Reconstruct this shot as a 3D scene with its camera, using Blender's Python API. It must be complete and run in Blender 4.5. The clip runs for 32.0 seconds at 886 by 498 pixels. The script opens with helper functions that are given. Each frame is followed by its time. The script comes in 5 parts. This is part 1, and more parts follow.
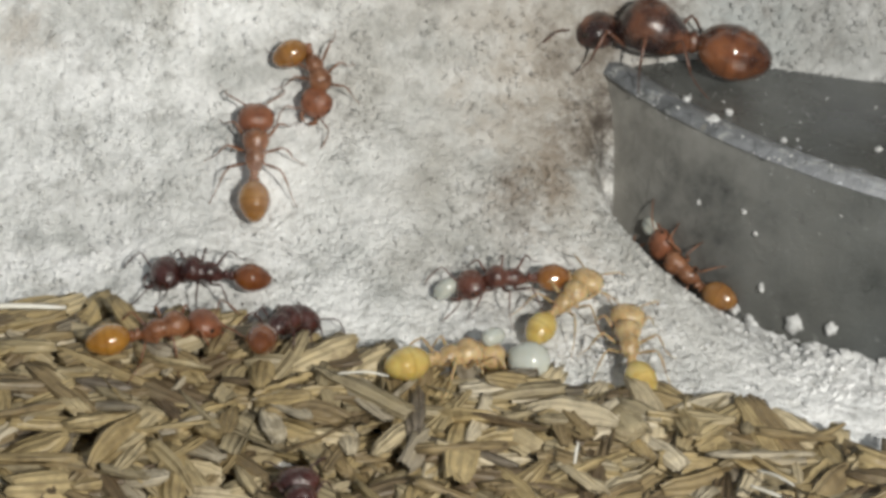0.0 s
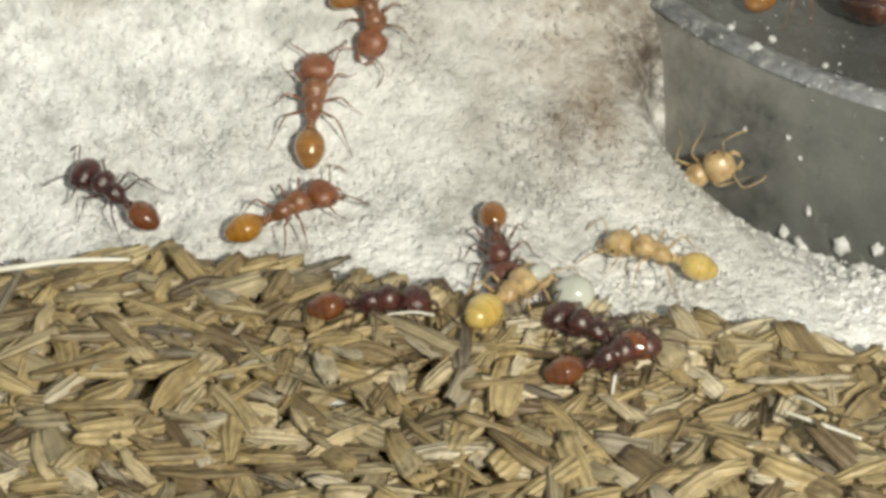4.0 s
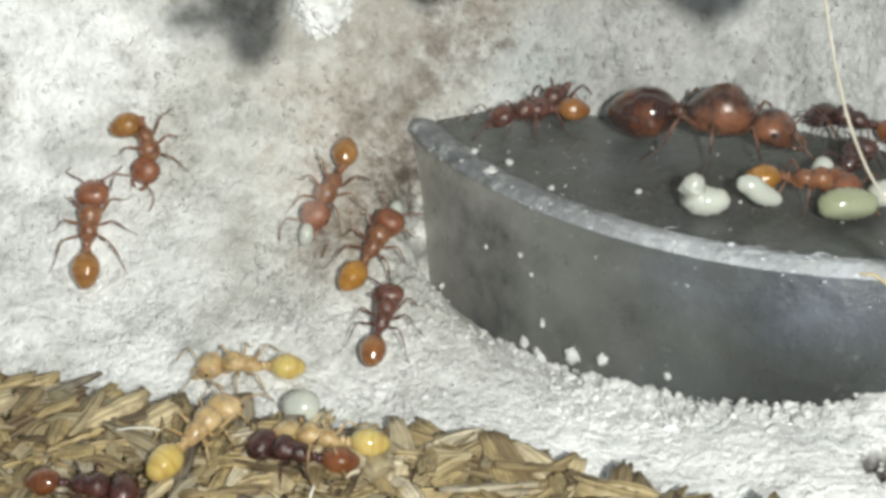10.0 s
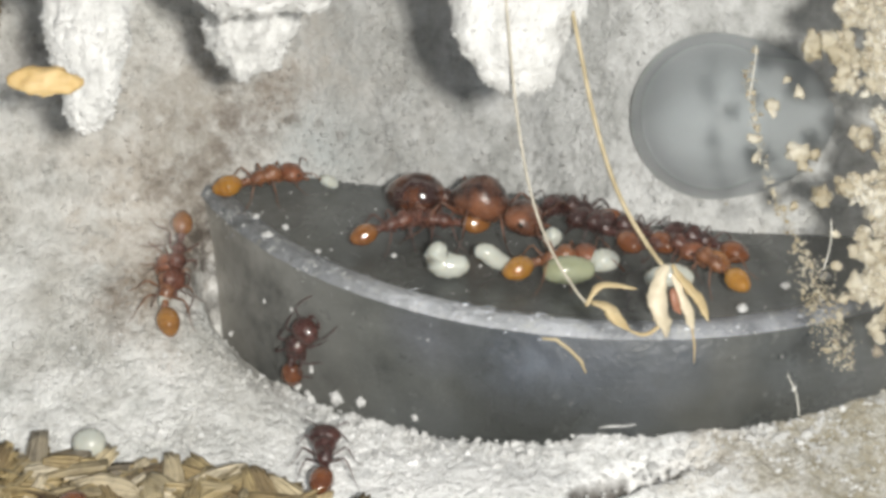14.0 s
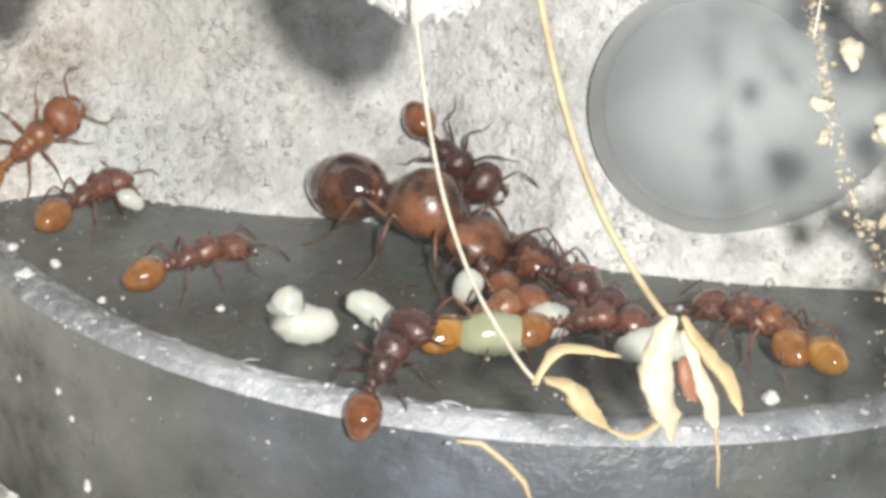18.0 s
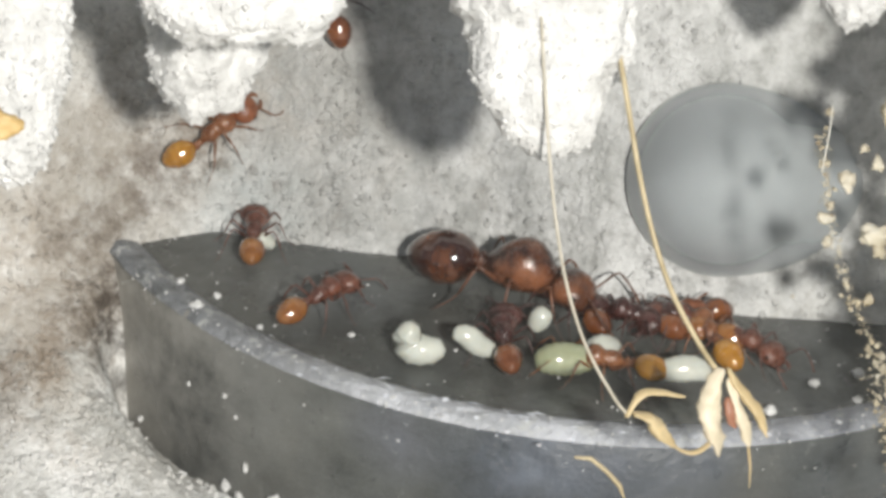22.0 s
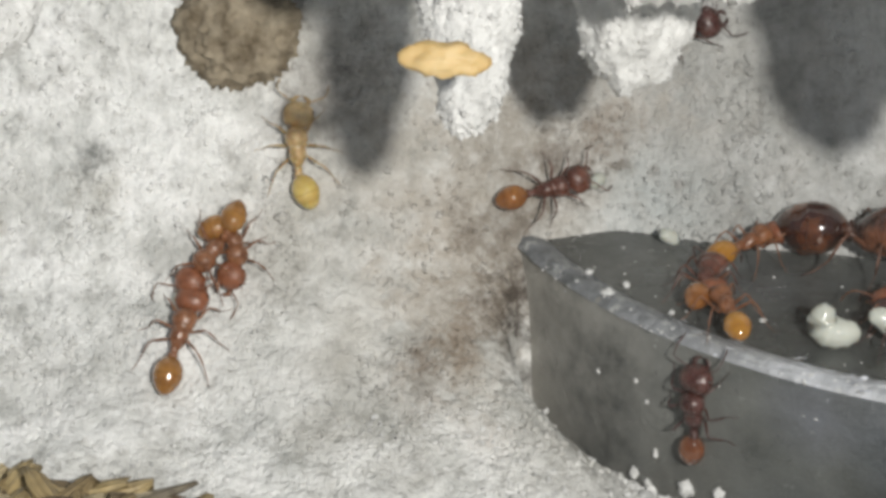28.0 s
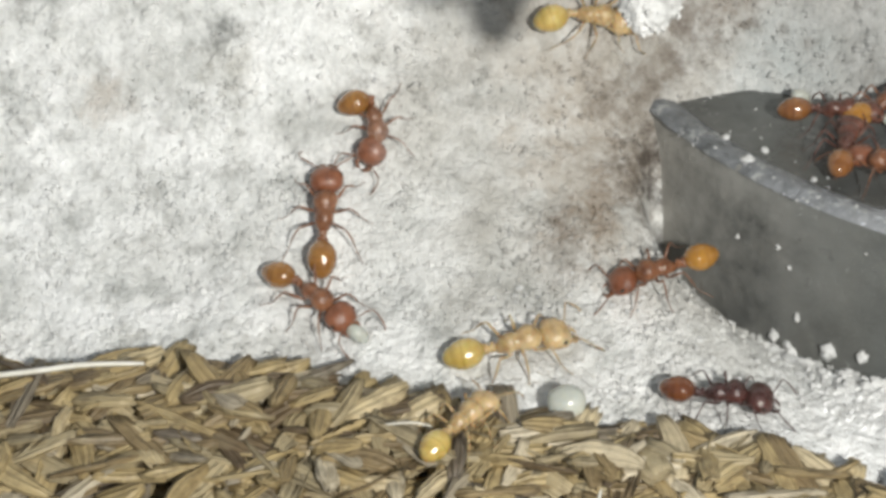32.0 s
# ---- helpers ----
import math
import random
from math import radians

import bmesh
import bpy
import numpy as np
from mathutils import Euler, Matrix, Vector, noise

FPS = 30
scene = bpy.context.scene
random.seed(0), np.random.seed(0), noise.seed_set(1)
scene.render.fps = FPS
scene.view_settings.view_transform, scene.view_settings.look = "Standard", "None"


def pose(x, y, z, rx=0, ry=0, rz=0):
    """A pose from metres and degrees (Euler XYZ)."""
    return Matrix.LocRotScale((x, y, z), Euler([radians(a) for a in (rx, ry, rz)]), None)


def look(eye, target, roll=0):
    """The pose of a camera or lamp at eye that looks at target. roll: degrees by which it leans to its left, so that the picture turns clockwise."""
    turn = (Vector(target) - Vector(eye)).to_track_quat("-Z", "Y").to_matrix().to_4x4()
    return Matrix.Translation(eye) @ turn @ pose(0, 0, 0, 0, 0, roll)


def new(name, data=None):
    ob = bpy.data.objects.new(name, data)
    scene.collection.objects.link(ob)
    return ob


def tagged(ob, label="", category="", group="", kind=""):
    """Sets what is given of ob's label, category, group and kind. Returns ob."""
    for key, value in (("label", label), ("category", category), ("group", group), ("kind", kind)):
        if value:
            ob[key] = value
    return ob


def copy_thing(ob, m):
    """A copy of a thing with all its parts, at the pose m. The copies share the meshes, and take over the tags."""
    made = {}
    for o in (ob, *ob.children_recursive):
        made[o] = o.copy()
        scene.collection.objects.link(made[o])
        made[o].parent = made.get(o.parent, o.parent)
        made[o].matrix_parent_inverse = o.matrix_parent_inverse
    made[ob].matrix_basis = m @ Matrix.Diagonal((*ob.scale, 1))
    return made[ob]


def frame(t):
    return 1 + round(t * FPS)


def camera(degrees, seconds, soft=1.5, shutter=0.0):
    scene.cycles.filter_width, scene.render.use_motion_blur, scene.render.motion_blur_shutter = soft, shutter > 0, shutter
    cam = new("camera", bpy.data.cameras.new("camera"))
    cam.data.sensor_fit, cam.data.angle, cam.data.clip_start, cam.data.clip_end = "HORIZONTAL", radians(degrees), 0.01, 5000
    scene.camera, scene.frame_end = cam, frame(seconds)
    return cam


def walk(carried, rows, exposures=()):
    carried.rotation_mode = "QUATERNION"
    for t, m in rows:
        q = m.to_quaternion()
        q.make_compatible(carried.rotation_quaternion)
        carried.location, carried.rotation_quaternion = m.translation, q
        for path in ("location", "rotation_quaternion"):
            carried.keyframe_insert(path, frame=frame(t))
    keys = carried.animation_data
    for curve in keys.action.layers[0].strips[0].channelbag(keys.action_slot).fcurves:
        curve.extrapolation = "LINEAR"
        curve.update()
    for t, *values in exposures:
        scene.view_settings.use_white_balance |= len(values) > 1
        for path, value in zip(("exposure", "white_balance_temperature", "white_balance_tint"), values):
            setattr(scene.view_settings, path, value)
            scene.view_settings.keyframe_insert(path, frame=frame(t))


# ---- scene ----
cam = camera(26.98, 32.0, soft=3.7)
# seconds, millimetres and degrees
PATH = [
    (0, -36.2, -88.97, 39.93, 60.28, -3.4, -2.14), (0.5, -35.42, -88.72, 39.84, 59.51, -2.66, -1.31),
    (1, -34.92, -89.19, 39.58, 58.94, -2.07, -0.91), (1.5, -34.49, -89.27, 39.95, 58.07, -1.48, -0.37),
    (2, -33.3, -89.71, 41.28, 56.96, -0.54, 0.37), (2.5, -32.88, -90.16, 42.14, 56.7, 0.06, 0.51),
    (4.5, -32.45, -90.62, 43.15, 57.51, 0.87, 0.32), (5, -32.09, -91.44, 44.1, 57.86, 1.17, 0.37),
    (5.5, -29.44, -92.76, 45.73, 57.74, 2.14, 1.77), (6, -28.15, -93.25, 46.83, 57.97, 2.56, 1.95),
    (6.5, -26.6, -93.82, 46.59, 58.57, 2.8, 2.38), (7, -25.15, -94.06, 46.2, 59.07, 2.82, 2.62),
    (7.5, -23.07, -94.48, 46.21, 59.1, 3.23, 2.99), (8, -22.75, -94.27, 45.88, 59.16, 2.87, 2.51),
    (8.5, -21.36, -94.43, 46.21, 59.1, 2.79, 2.09), (9, -20.06, -94.17, 46.18, 59.26, 2.59, 1.66),
    (9.5, -19.61, -93.91, 46.56, 59.23, 2.34, 1.39), (10, -18.66, -93.84, 47.38, 59.16, 2.21, 1.34),
    (10.5, -18.15, -93.37, 48.36, 59.04, 1.79, -0.14), (11, -17.93, -93.44, 48.26, 59.21, 1.65, -0.54),
    (11.5, -17.68, -93.23, 48.34, 59.22, 1.67, -0.89), (12, -14.74, -93.11, 47.93, 59.11, 1.08, -0.27),
    (12.5, -12.4, -92.69, 48.88, 58.7, 0.07, -0.12), (13, -11.84, -93.32, 49.86, 58.5, 0.11, -0.05),
    (13.5, -11.27, -96.89, 53.94, 58.06, 0.05, -0.4), (14, -10.21, -102.84, 55.63, 59.33, 0.63, -0.23),
    (14.5, -9.1, -103.82, 56.16, 59.49, 0.78, -0.33), (16.5, -9.27, -72.16, 35.8, 61.43, -0.62, -1.89),
    (17, -8.96, -72.68, 35.86, 61.69, -1, -2.08), (17.5, -8.95, -73.07, 36.14, 61.84, -1.28, -2.32),
    (18, -8.99, -73.83, 36.29, 62.66, -1.88, -2.59), (18.5, -8.52, -73.76, 36.2, 62.34, -1.83, -2.8),
    (19, -8.43, -87.37, 44.86, 61.25, -0.84, -2.57), (19.5, -9.23, -90.51, 46.52, 60.85, -1.2, -3.3),
    (20, -9.35, -90.55, 46.31, 60.97, -1.47, -3.32), (20.5, -10.67, -89.81, 46.73, 60, -2.21, -4.25),
    (21, -13.69, -88.17, 50.98, 57.99, -3.33, -5.16), (21.5, -17.37, -87.33, 51, 58.79, -4.21, -5.93),
    (22, -18.25, -87.8, 49.77, 60.09, -4.12, -5.12), (22.5, -18.2, -87.77, 48.95, 59.86, -4.48, -4.64),
    (23, -18.2, -87.66, 48.88, 59.68, -4.66, -4.41), (23.5, -18.18, -88.06, 48.82, 59.45, -4.77, -4.22),
    (24, -18.28, -88.09, 48.78, 59.23, -4.9, -4.06), (24.5, -18.89, -88.42, 48.81, 59.3, -5.23, -4.04),
    (25, -18.97, -88.74, 48.88, 59.38, -5.09, -3.66), (25.5, -18.65, -88.3, 49.19, 60, -4.23, -1.95),
    (26, -19.22, -88.7, 48.58, 60.86, -3.64, -0.89), (26.5, -20.63, -89.86, 46.97, 61.75, -2.92, 1.07),
    (28.5, -24.34, -92.23, 44.66, 64.01, 0.3, 3.17), (29, -25.17, -91.79, 46.08, 63.14, 0.36, 3.28),
    (29.5, -24.39, -91.75, 46.03, 62.66, 1.22, 4.72), (30, -24.18, -92.24, 45.34, 62.3, 1.62, 5.85),
    (30.5, -26.32, -91.03, 47.8, 59.51, 1.75, 4.65), (31, -27.65, -89.83, 48.66, 57.65, 1.78, 3.48),
    (31.5, -29.07, -89.62, 48.69, 56.97, 1.45, 2.63), (32, -30.55, -90.51, 49.01, 56.72, 0.95, 1.93),
]
walk(cam, [(t, pose(x * .001, y * .001, z * .001, rx, ry, rz)) for t, x, y, z, rx, ry, rz in PATH],
     exposures=[(0, -.35, 6500, 9), (2, -.22, 7300, 5), (5, -.03, 6800, 5), (9, -.06, 6350, 5), (12, -.06, 6350, 6), (14, -.14, 6500, 10), (16.5, .45, 6500, 11), (17.5, .42, 6500, 11), (18.5, .38, 6500, 11), (19.5, -.05, 6500, 11), (21, -.08, 6500, 10), (23, .06, 6500, 11), (25, .12, 6500, 10), (26, -.05, 6500, 10), (29, -.38, 6450, 10), (30, -.28, 6450, 10), (31, -.1, 6450, 10), (32, -.12, 6400, 9)])

# ---- light: a small bright lamp beside the lens, and a dim room ----
world = bpy.data.worlds.new("room")
scene.world = world
world.use_nodes = True
world.node_tree.nodes["Background"].inputs[0].default_value = (0.80, 0.90, 1.0, 1)
world.node_tree.nodes["Background"].inputs[1].default_value = 0.22


def area_lamp(name, eye, target, size, watts, colour):
    data = bpy.data.lights.new(name, "AREA")
    data.shape, data.size, data.energy, data.color = "DISK", size, watts, colour
    lamp = new(name, data)
    lamp.matrix_world = look(eye, target)
    return lamp


area_lamp("torch_lamp", (.003, -.129, .071), (-.016, -.018, .004), .007, .205, (1.0, .97, .9))

# ---- helpers of this scene; meshes are written in millimetres ----
MM = .001


def part(name, bm, material, parent=None, label=""):
    """Links a bmesh in millimetres as one mesh object, under a thing or a part."""
    data = bpy.data.meshes.new(name)
    bmesh.ops.scale(bm, vec=(MM, MM, MM), verts=bm.verts)
    bm.to_mesh(data)
    bm.free()
    for p in data.polygons:
        p.use_smooth = True
    data.materials.append(material)
    ob = new(name, data)
    if parent:
        ob.parent = parent
    if label:
        ob["label"] = label
    return ob


def place(ob, x, y, z, rx=0, ry=0, rz=0):
    ob.matrix_basis = pose(x * MM, y * MM, z * MM, rx, ry, rz)
    return ob


def empty(name, label, category, group=""):
    ob = new(name)
    ob.empty_display_size = .001
    return tagged(ob, label, category, group)


def tube(bm, points, radii, sides=8, flat=1.0):
    """A closed tapered tube along points."""
    rings = []
    for i, p in enumerate(points):
        p = Vector(p)
        a, b = Vector(points[max(i - 1, 0)]), Vector(points[min(i + 1, len(points) - 1)])
        d = (b - a).normalized()
        side = d.cross(Vector((0, 0, 1)))
        if side.length < 1e-3:
            side = d.cross(Vector((0, 1, 0)))
        side.normalize()
        up = side.cross(d).normalized()
        r = radii[i]
        rings.append([bm.verts.new(p + side * (math.cos(k * math.tau / sides) * r) + up * (math.sin(k * math.tau / sides) * r * flat)) for k in range(sides)])
    for a, b in zip(rings, rings[1:]):
        for k in range(sides):
            bm.faces.new((a[k], a[(k + 1) % sides], b[(k + 1) % sides], b[k]))
    bm.faces.new(rings[0][::-1])
    bm.faces.new(rings[-1])


def loft(bm, stations, sides=14):
    """A closed body along x from stations (x, z of centre, half width, half height)."""
    rings = []
    for x, z, wide, high in stations:
        rings.append([bm.verts.new((x, math.cos(k * math.tau / sides) * wide, z + math.sin(k * math.tau / sides) * high)) for k in range(sides)])
    for a, b in zip(rings, rings[1:]):
        for k in range(sides):
            bm.faces.new((a[k], b[k], b[(k + 1) % sides], a[(k + 1) % sides]))
    bm.faces.new(rings[0])
    bm.faces.new(rings[-1][::-1])


def lump(bm, centre, size, detail, rough, grain, seed):
    """An uneven clod: a ball pushed in and out at two scales."""
    made = bmesh.ops.create_icosphere(bm, subdivisions=detail, radius=1.0)["verts"]
    off = Vector((seed * 7.3, seed * 3.1, seed * 1.7))
    for v in made:
        n = v.co.normalized()
        p = Vector((n.x * size[0], n.y * size[1], n.z * size[2]))
        small = min(size)
        k = 1 + rough * noise.noise(p * (.9 / small) + off) + rough * .5 * noise.noise(p * (2.2 / small) + off) + grain * noise.noise(p * (6 / small) + off)
        v.co = Vector(centre) + p + n * (small * (k - 1))


# ---- materials ----
def material(name, rough=.5, metal=0.0):
    m = bpy.data.materials.new(name)
    m.use_nodes = True
    t = m.node_tree
    b = t.nodes["Principled BSDF"]
    b.inputs["Roughness"].default_value, b.inputs["Metallic"].default_value = rough, metal
    return m, t, b


def add(t, kind, **values):
    n = t.nodes.new(kind)
    for k, v in values.items():
        n.inputs[k.replace("_", " ")].default_value = v
    return n


def ramp(t, source, stops):
    n = t.nodes.new("ShaderNodeValToRGB")
    t.links.new(source, n.inputs[0])
    e = n.color_ramp.elements
    while len(e) < len(stops):
        e.new(.5)
    for k, (at, colour) in enumerate(stops):
        e[k].position, e[k].color = at, (*colour, 1) if len(colour) == 3 else colour
    return n


def mixed(t, factor, a, b, how="MIX"):
    n = t.nodes.new("ShaderNodeMix")
    n.data_type, n.blend_type = "RGBA", how
    for slot, v in ((0, factor), (6, a), (7, b)):
        if hasattr(v, "links") or hasattr(v, "is_linked"):
            t.links.new(v, n.inputs[slot])
        else:
            n.inputs[slot].default_value = v if slot == 0 else (*v, 1)
    return n.outputs[2]


def bump(t, b, source, strength, distance):
    n = add(t, "ShaderNodeBump", Strength=strength, Distance=distance)
    t.links.new(source, n.inputs["Height"])
    t.links.new(n.outputs[0], b.inputs["Normal"])
    return n


def coords(t, kind="Object"):
    return t.nodes.new("ShaderNodeTexCoord").outputs[kind]


def noise_at(t, where, scale, detail=4.0, rough=.6):
    n = add(t, "ShaderNodeTexNoise", Scale=scale, Detail=detail, Roughness=rough)
    t.links.new(where, n.inputs["Vector"])
    return n.outputs["Fac"]


def spot_mask(t, where, centre, radius, inner=.2, flat=1.0):
    """1 at a mark's centre, falling to 0 at its ragged edge."""
    n = add(t, "ShaderNodeVectorMath")
    n.operation = "DISTANCE"
    t.links.new(scaled(t, where, 1, flat, 1), n.inputs[0])
    n.inputs[1].default_value = [centre[0] * MM, centre[1] * flat * MM, centre[2] * MM]
    m = add(t, "ShaderNodeMapRange")
    t.links.new(n.outputs["Value"], m.inputs[0])
    m.inputs[1].default_value, m.inputs[2].default_value = radius * MM, radius * inner * MM
    return m.outputs[0]


def scaled(t, where, x, y, z):
    n = t.nodes.new("ShaderNodeMapping")
    n.inputs["Scale"].default_value = (x, y, z)
    t.links.new(where, n.inputs["Vector"])
    return n.outputs[0]


def times(t, a, b, how="MULTIPLY"):
    n = t.nodes.new("ShaderNodeMath")
    n.operation = how
    for slot, v in ((0, a), (1, b)):
        if hasattr(v, "is_linked"):
            t.links.new(v, n.inputs[slot])
        else:
            n.inputs[slot].default_value = v
    return n.outputs[0]


# plaster stains and painted gap shade: centre and radius in millimetres, colour, depth
STAINS_AND_SHADE = (((-28.1, -18.2, 2.3), 1.9, (.20, .155, .115), .85), ((-26.5, -17.4, 2.6), 1.5, (.30, .24, .18), .7), ((-25.6, -15.1, 4), 2.6, (.22, .18, .14), .8), ((-24.4, -14.4, 3.2), 2.2, (.10, .08, .06), .95),
          ((-24.4, -11.7, 6.4), 2.6, (.16, .135, .11), .85), ((-22.0, -9.6, 8.5), 2.4, (.16, .13, .105), .95), ((-24.4, -10.3, 9.4), 3.0, (.30, .265, .22), .8), ((-19.6, -8.0, 9.8), 2.0, (.26, .215, .175), .8), ((-26, -14.5, 4), 4.6, (.42, .36, .29), .7), ((-27.5, -13.4, 7), 5, (.50, .455, .40), .65),
          ((-44.3, -12.5, 10), 1.25, (.07, .075, .07), .9), ((-43.5, -13.3, 8.6), 1.8, (.52, .50, .45), .55), ((-32.6, -9.8, 14), 3.4, (.25, .23, .21), .8), ((-49.7, -14.4, 7.3), 1.5, (.50, .42, .34), .6), ((-12, -24.8, -1), 1.1, (.15, .13, .11), .9),
          ((-20, -8.2, 11.5), 5.0, (.46, .42, .37), .7), ((-24.8, -9.6, 10.8), 4.2, (.44, .405, .36), .65), ((-14, -9, 13), 8, (.46, .44, .41), .5), ((4, -36, -1), 5, (.36, .33, .25), .5), ((9, -34, 0), 8, (.42, .36, .26), .7), ((-31, -11.5, 11), 6, (.52, .495, .45), .6),
          ((10, -28.4, 0), 7.5, (.25, .22, .15), .95), ((3, -28.2, 0), 2.0, (.36, .32, .26), .7), ((12, -31, 0), 5.5, (.34, .30, .20), .8), ((-36, -18.3, 2.8), 3.4, (.58, .575, .54), .55),
          # the near-black marks here paint the shade of the gap beside the lid
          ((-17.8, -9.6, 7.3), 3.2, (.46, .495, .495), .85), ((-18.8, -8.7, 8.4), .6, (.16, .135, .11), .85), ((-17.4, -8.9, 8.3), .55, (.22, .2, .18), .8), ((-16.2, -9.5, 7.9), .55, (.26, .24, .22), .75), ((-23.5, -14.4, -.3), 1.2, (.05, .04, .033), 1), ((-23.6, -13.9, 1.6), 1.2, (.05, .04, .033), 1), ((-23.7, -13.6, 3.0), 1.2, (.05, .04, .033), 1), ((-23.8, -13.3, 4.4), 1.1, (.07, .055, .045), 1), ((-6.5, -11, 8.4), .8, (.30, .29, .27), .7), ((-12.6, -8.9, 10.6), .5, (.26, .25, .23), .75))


def plaster_material():
    m, t, b = material("plaster", .8)
    at = coords(t)
    axis = t.nodes.new("ShaderNodeSeparateXYZ")
    t.links.new(at, axis.inputs[0])
    used = add(t, "ShaderNodeMapRange")
    t.links.new(axis.outputs[0], used.inputs[0])
    used.inputs[1].default_value, used.inputs[2].default_value = -.046, -.034
    used.inputs[3].default_value = .25
    big, mid, fine = noise_at(t, at, 130, 5, .62), noise_at(t, at, 430, 5, .62), noise_at(t, at, 1500, 4, .7)
    base = ramp(t, mid, [(.32, (.60, .61, .595)), (.44, (.80, .805, .79)), (.56, (.91, .915, .905)), (.70, (.97, .97, .965))]).outputs[0]
    dabs = ramp(t, noise_at(t, at, 210, 6, .72), [(.36, (.66, .66, .65)), (.52, (1, 1, 1))]).outputs[0]
    base = mixed(t, .5, base, dabs, "MULTIPLY")
    worn = times(t, used.outputs[0], ramp(t, big, [(.44, (0, 0, 0)), (.66, (.75, .75, .75))]).outputs[0])
    warm = mixed(t, worn, base, (.47, .46, .425))
    streaks = noise_at(t, scaled(t, at, 1, 1, .45), 210, 6, .68)
    rear = mixed(t, ramp(t, streaks, [(.38, (0, 0, 0)), (.60, (1, 1, 1))]).outputs[0], (.36, .365, .355), (.60, .605, .60))
    dirty = times(t, spot_mask(t, at, (-25, -12, 9), 14, .2, .45), ramp(t, noise_at(t, at, 300, 6, .7), [(.36, (.1, .1, .1)), (.62, (.95, .95, .95))]).outputs[0])
    warm = mixed(t, dirty, warm, (.40, .37, .325))
    colour = mixed(t, spot_mask(t, at, (-3, -9, 16), 21, .70), warm, rear)
    fresh = spot_mask(t, at, (-6, -32, -2), 19, .5)
    colour = mixed(t, fresh, colour, ramp(t, mid, [(.3, (.76, .77, .77)), (.52, (.96, .96, .955))]).outputs[0])
    clots = ramp(t, noise_at(t, at, 950, 5, .7), [(.34, (.68, .675, .66)), (.46, (1, 1, 1)), (.60, (1.15, 1.15, 1.15))]).outputs[0]
    colour = mixed(t, .8, colour, clots, "MULTIPLY")
    grit = ramp(t, noise_at(t, at, 2600, 3, .7), [(.3, (.70, .70, .69)), (.5, (1, 1, 1))]).outputs[0]
    colour = mixed(t, .5, colour, grit, "MULTIPLY")
    flecks = ramp(t, noise_at(t, at, 1350, 5, .75), [(.36, (.45, .45, .45)), (.58, (1.15, 1.15, 1.15))]).outputs[0]
    soft, torn = noise_at(t, at, 430, 6, .74), noise_at(t, at, 800, 6, .78)
    # real stains, and the gap's shade painted at the lid's left edge
    for centre, radius, tint, depth in sorted(STAINS_AND_SHADE, key=lambda mark: -mark[1]):
        mask = spot_mask(t, at, centre, radius * 1.3, .1, .45)
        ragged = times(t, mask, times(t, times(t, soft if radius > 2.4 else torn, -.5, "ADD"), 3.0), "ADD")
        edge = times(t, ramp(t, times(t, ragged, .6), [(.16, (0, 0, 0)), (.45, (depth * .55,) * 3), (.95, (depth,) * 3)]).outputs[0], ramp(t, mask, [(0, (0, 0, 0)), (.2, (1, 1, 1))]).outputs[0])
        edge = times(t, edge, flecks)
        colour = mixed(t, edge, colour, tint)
    # shade and dirt inside the crack, painted as dark brown spots
    for x, y, radius in ((-3.9, -31.8, .8), (-3.3, -31.3, .85), (-2.7, -30.95, .8), (-2.1, -30.6, .7), (-1.5, -30.3, .6), (-.6, -30.0, .45), (.2, -29.75, .5), (.9, -29.5, .45), (1.8, -29.3, .4)):
        crack_shade = spot_mask(t, scaled(t, at, 1, 1, .05), (x, y, -.05), radius, .55)
        colour = mixed(t, times(t, crack_shade, .9), colour, (.075, .062, .048))
    specks = ramp(t, noise_at(t, at, 1000, 2, .5), [(.20, (1, 1, 1)), (.24, (0, 0, 0))]).outputs[0]
    colour = mixed(t, specks, colour, (.26, .25, .22))
    t.links.new(colour, b.inputs["Base Color"])
    glint = ramp(t, noise_at(t, at, 3600, 2, .5), [(.60, (.85, .85, .85)), (.70, (.2, .2, .2))]).outputs[0]
    t.links.new(glint, b.inputs["Roughness"])
    grainy = noise_at(t, at, 2300, 3, .7)
    height = times(t, times(t, times(t, mid, .35), fine, "ADD"), times(t, grainy, .5), "ADD")
    bump(t, b, height, .9, .0005)
    return m


def white_plaster_material():
    m, t, b = material("white_plaster", .85)
    at = coords(t)
    t.links.new(ramp(t, noise_at(t, at, 700, 5, .7), [(.3, (.52, .52, .51)), (.6, (.76, .76, .75))]).outputs[0], b.inputs["Base Color"])
    bump(t, b, noise_at(t, at, 1800, 4, .7), .9, .0004)
    return m


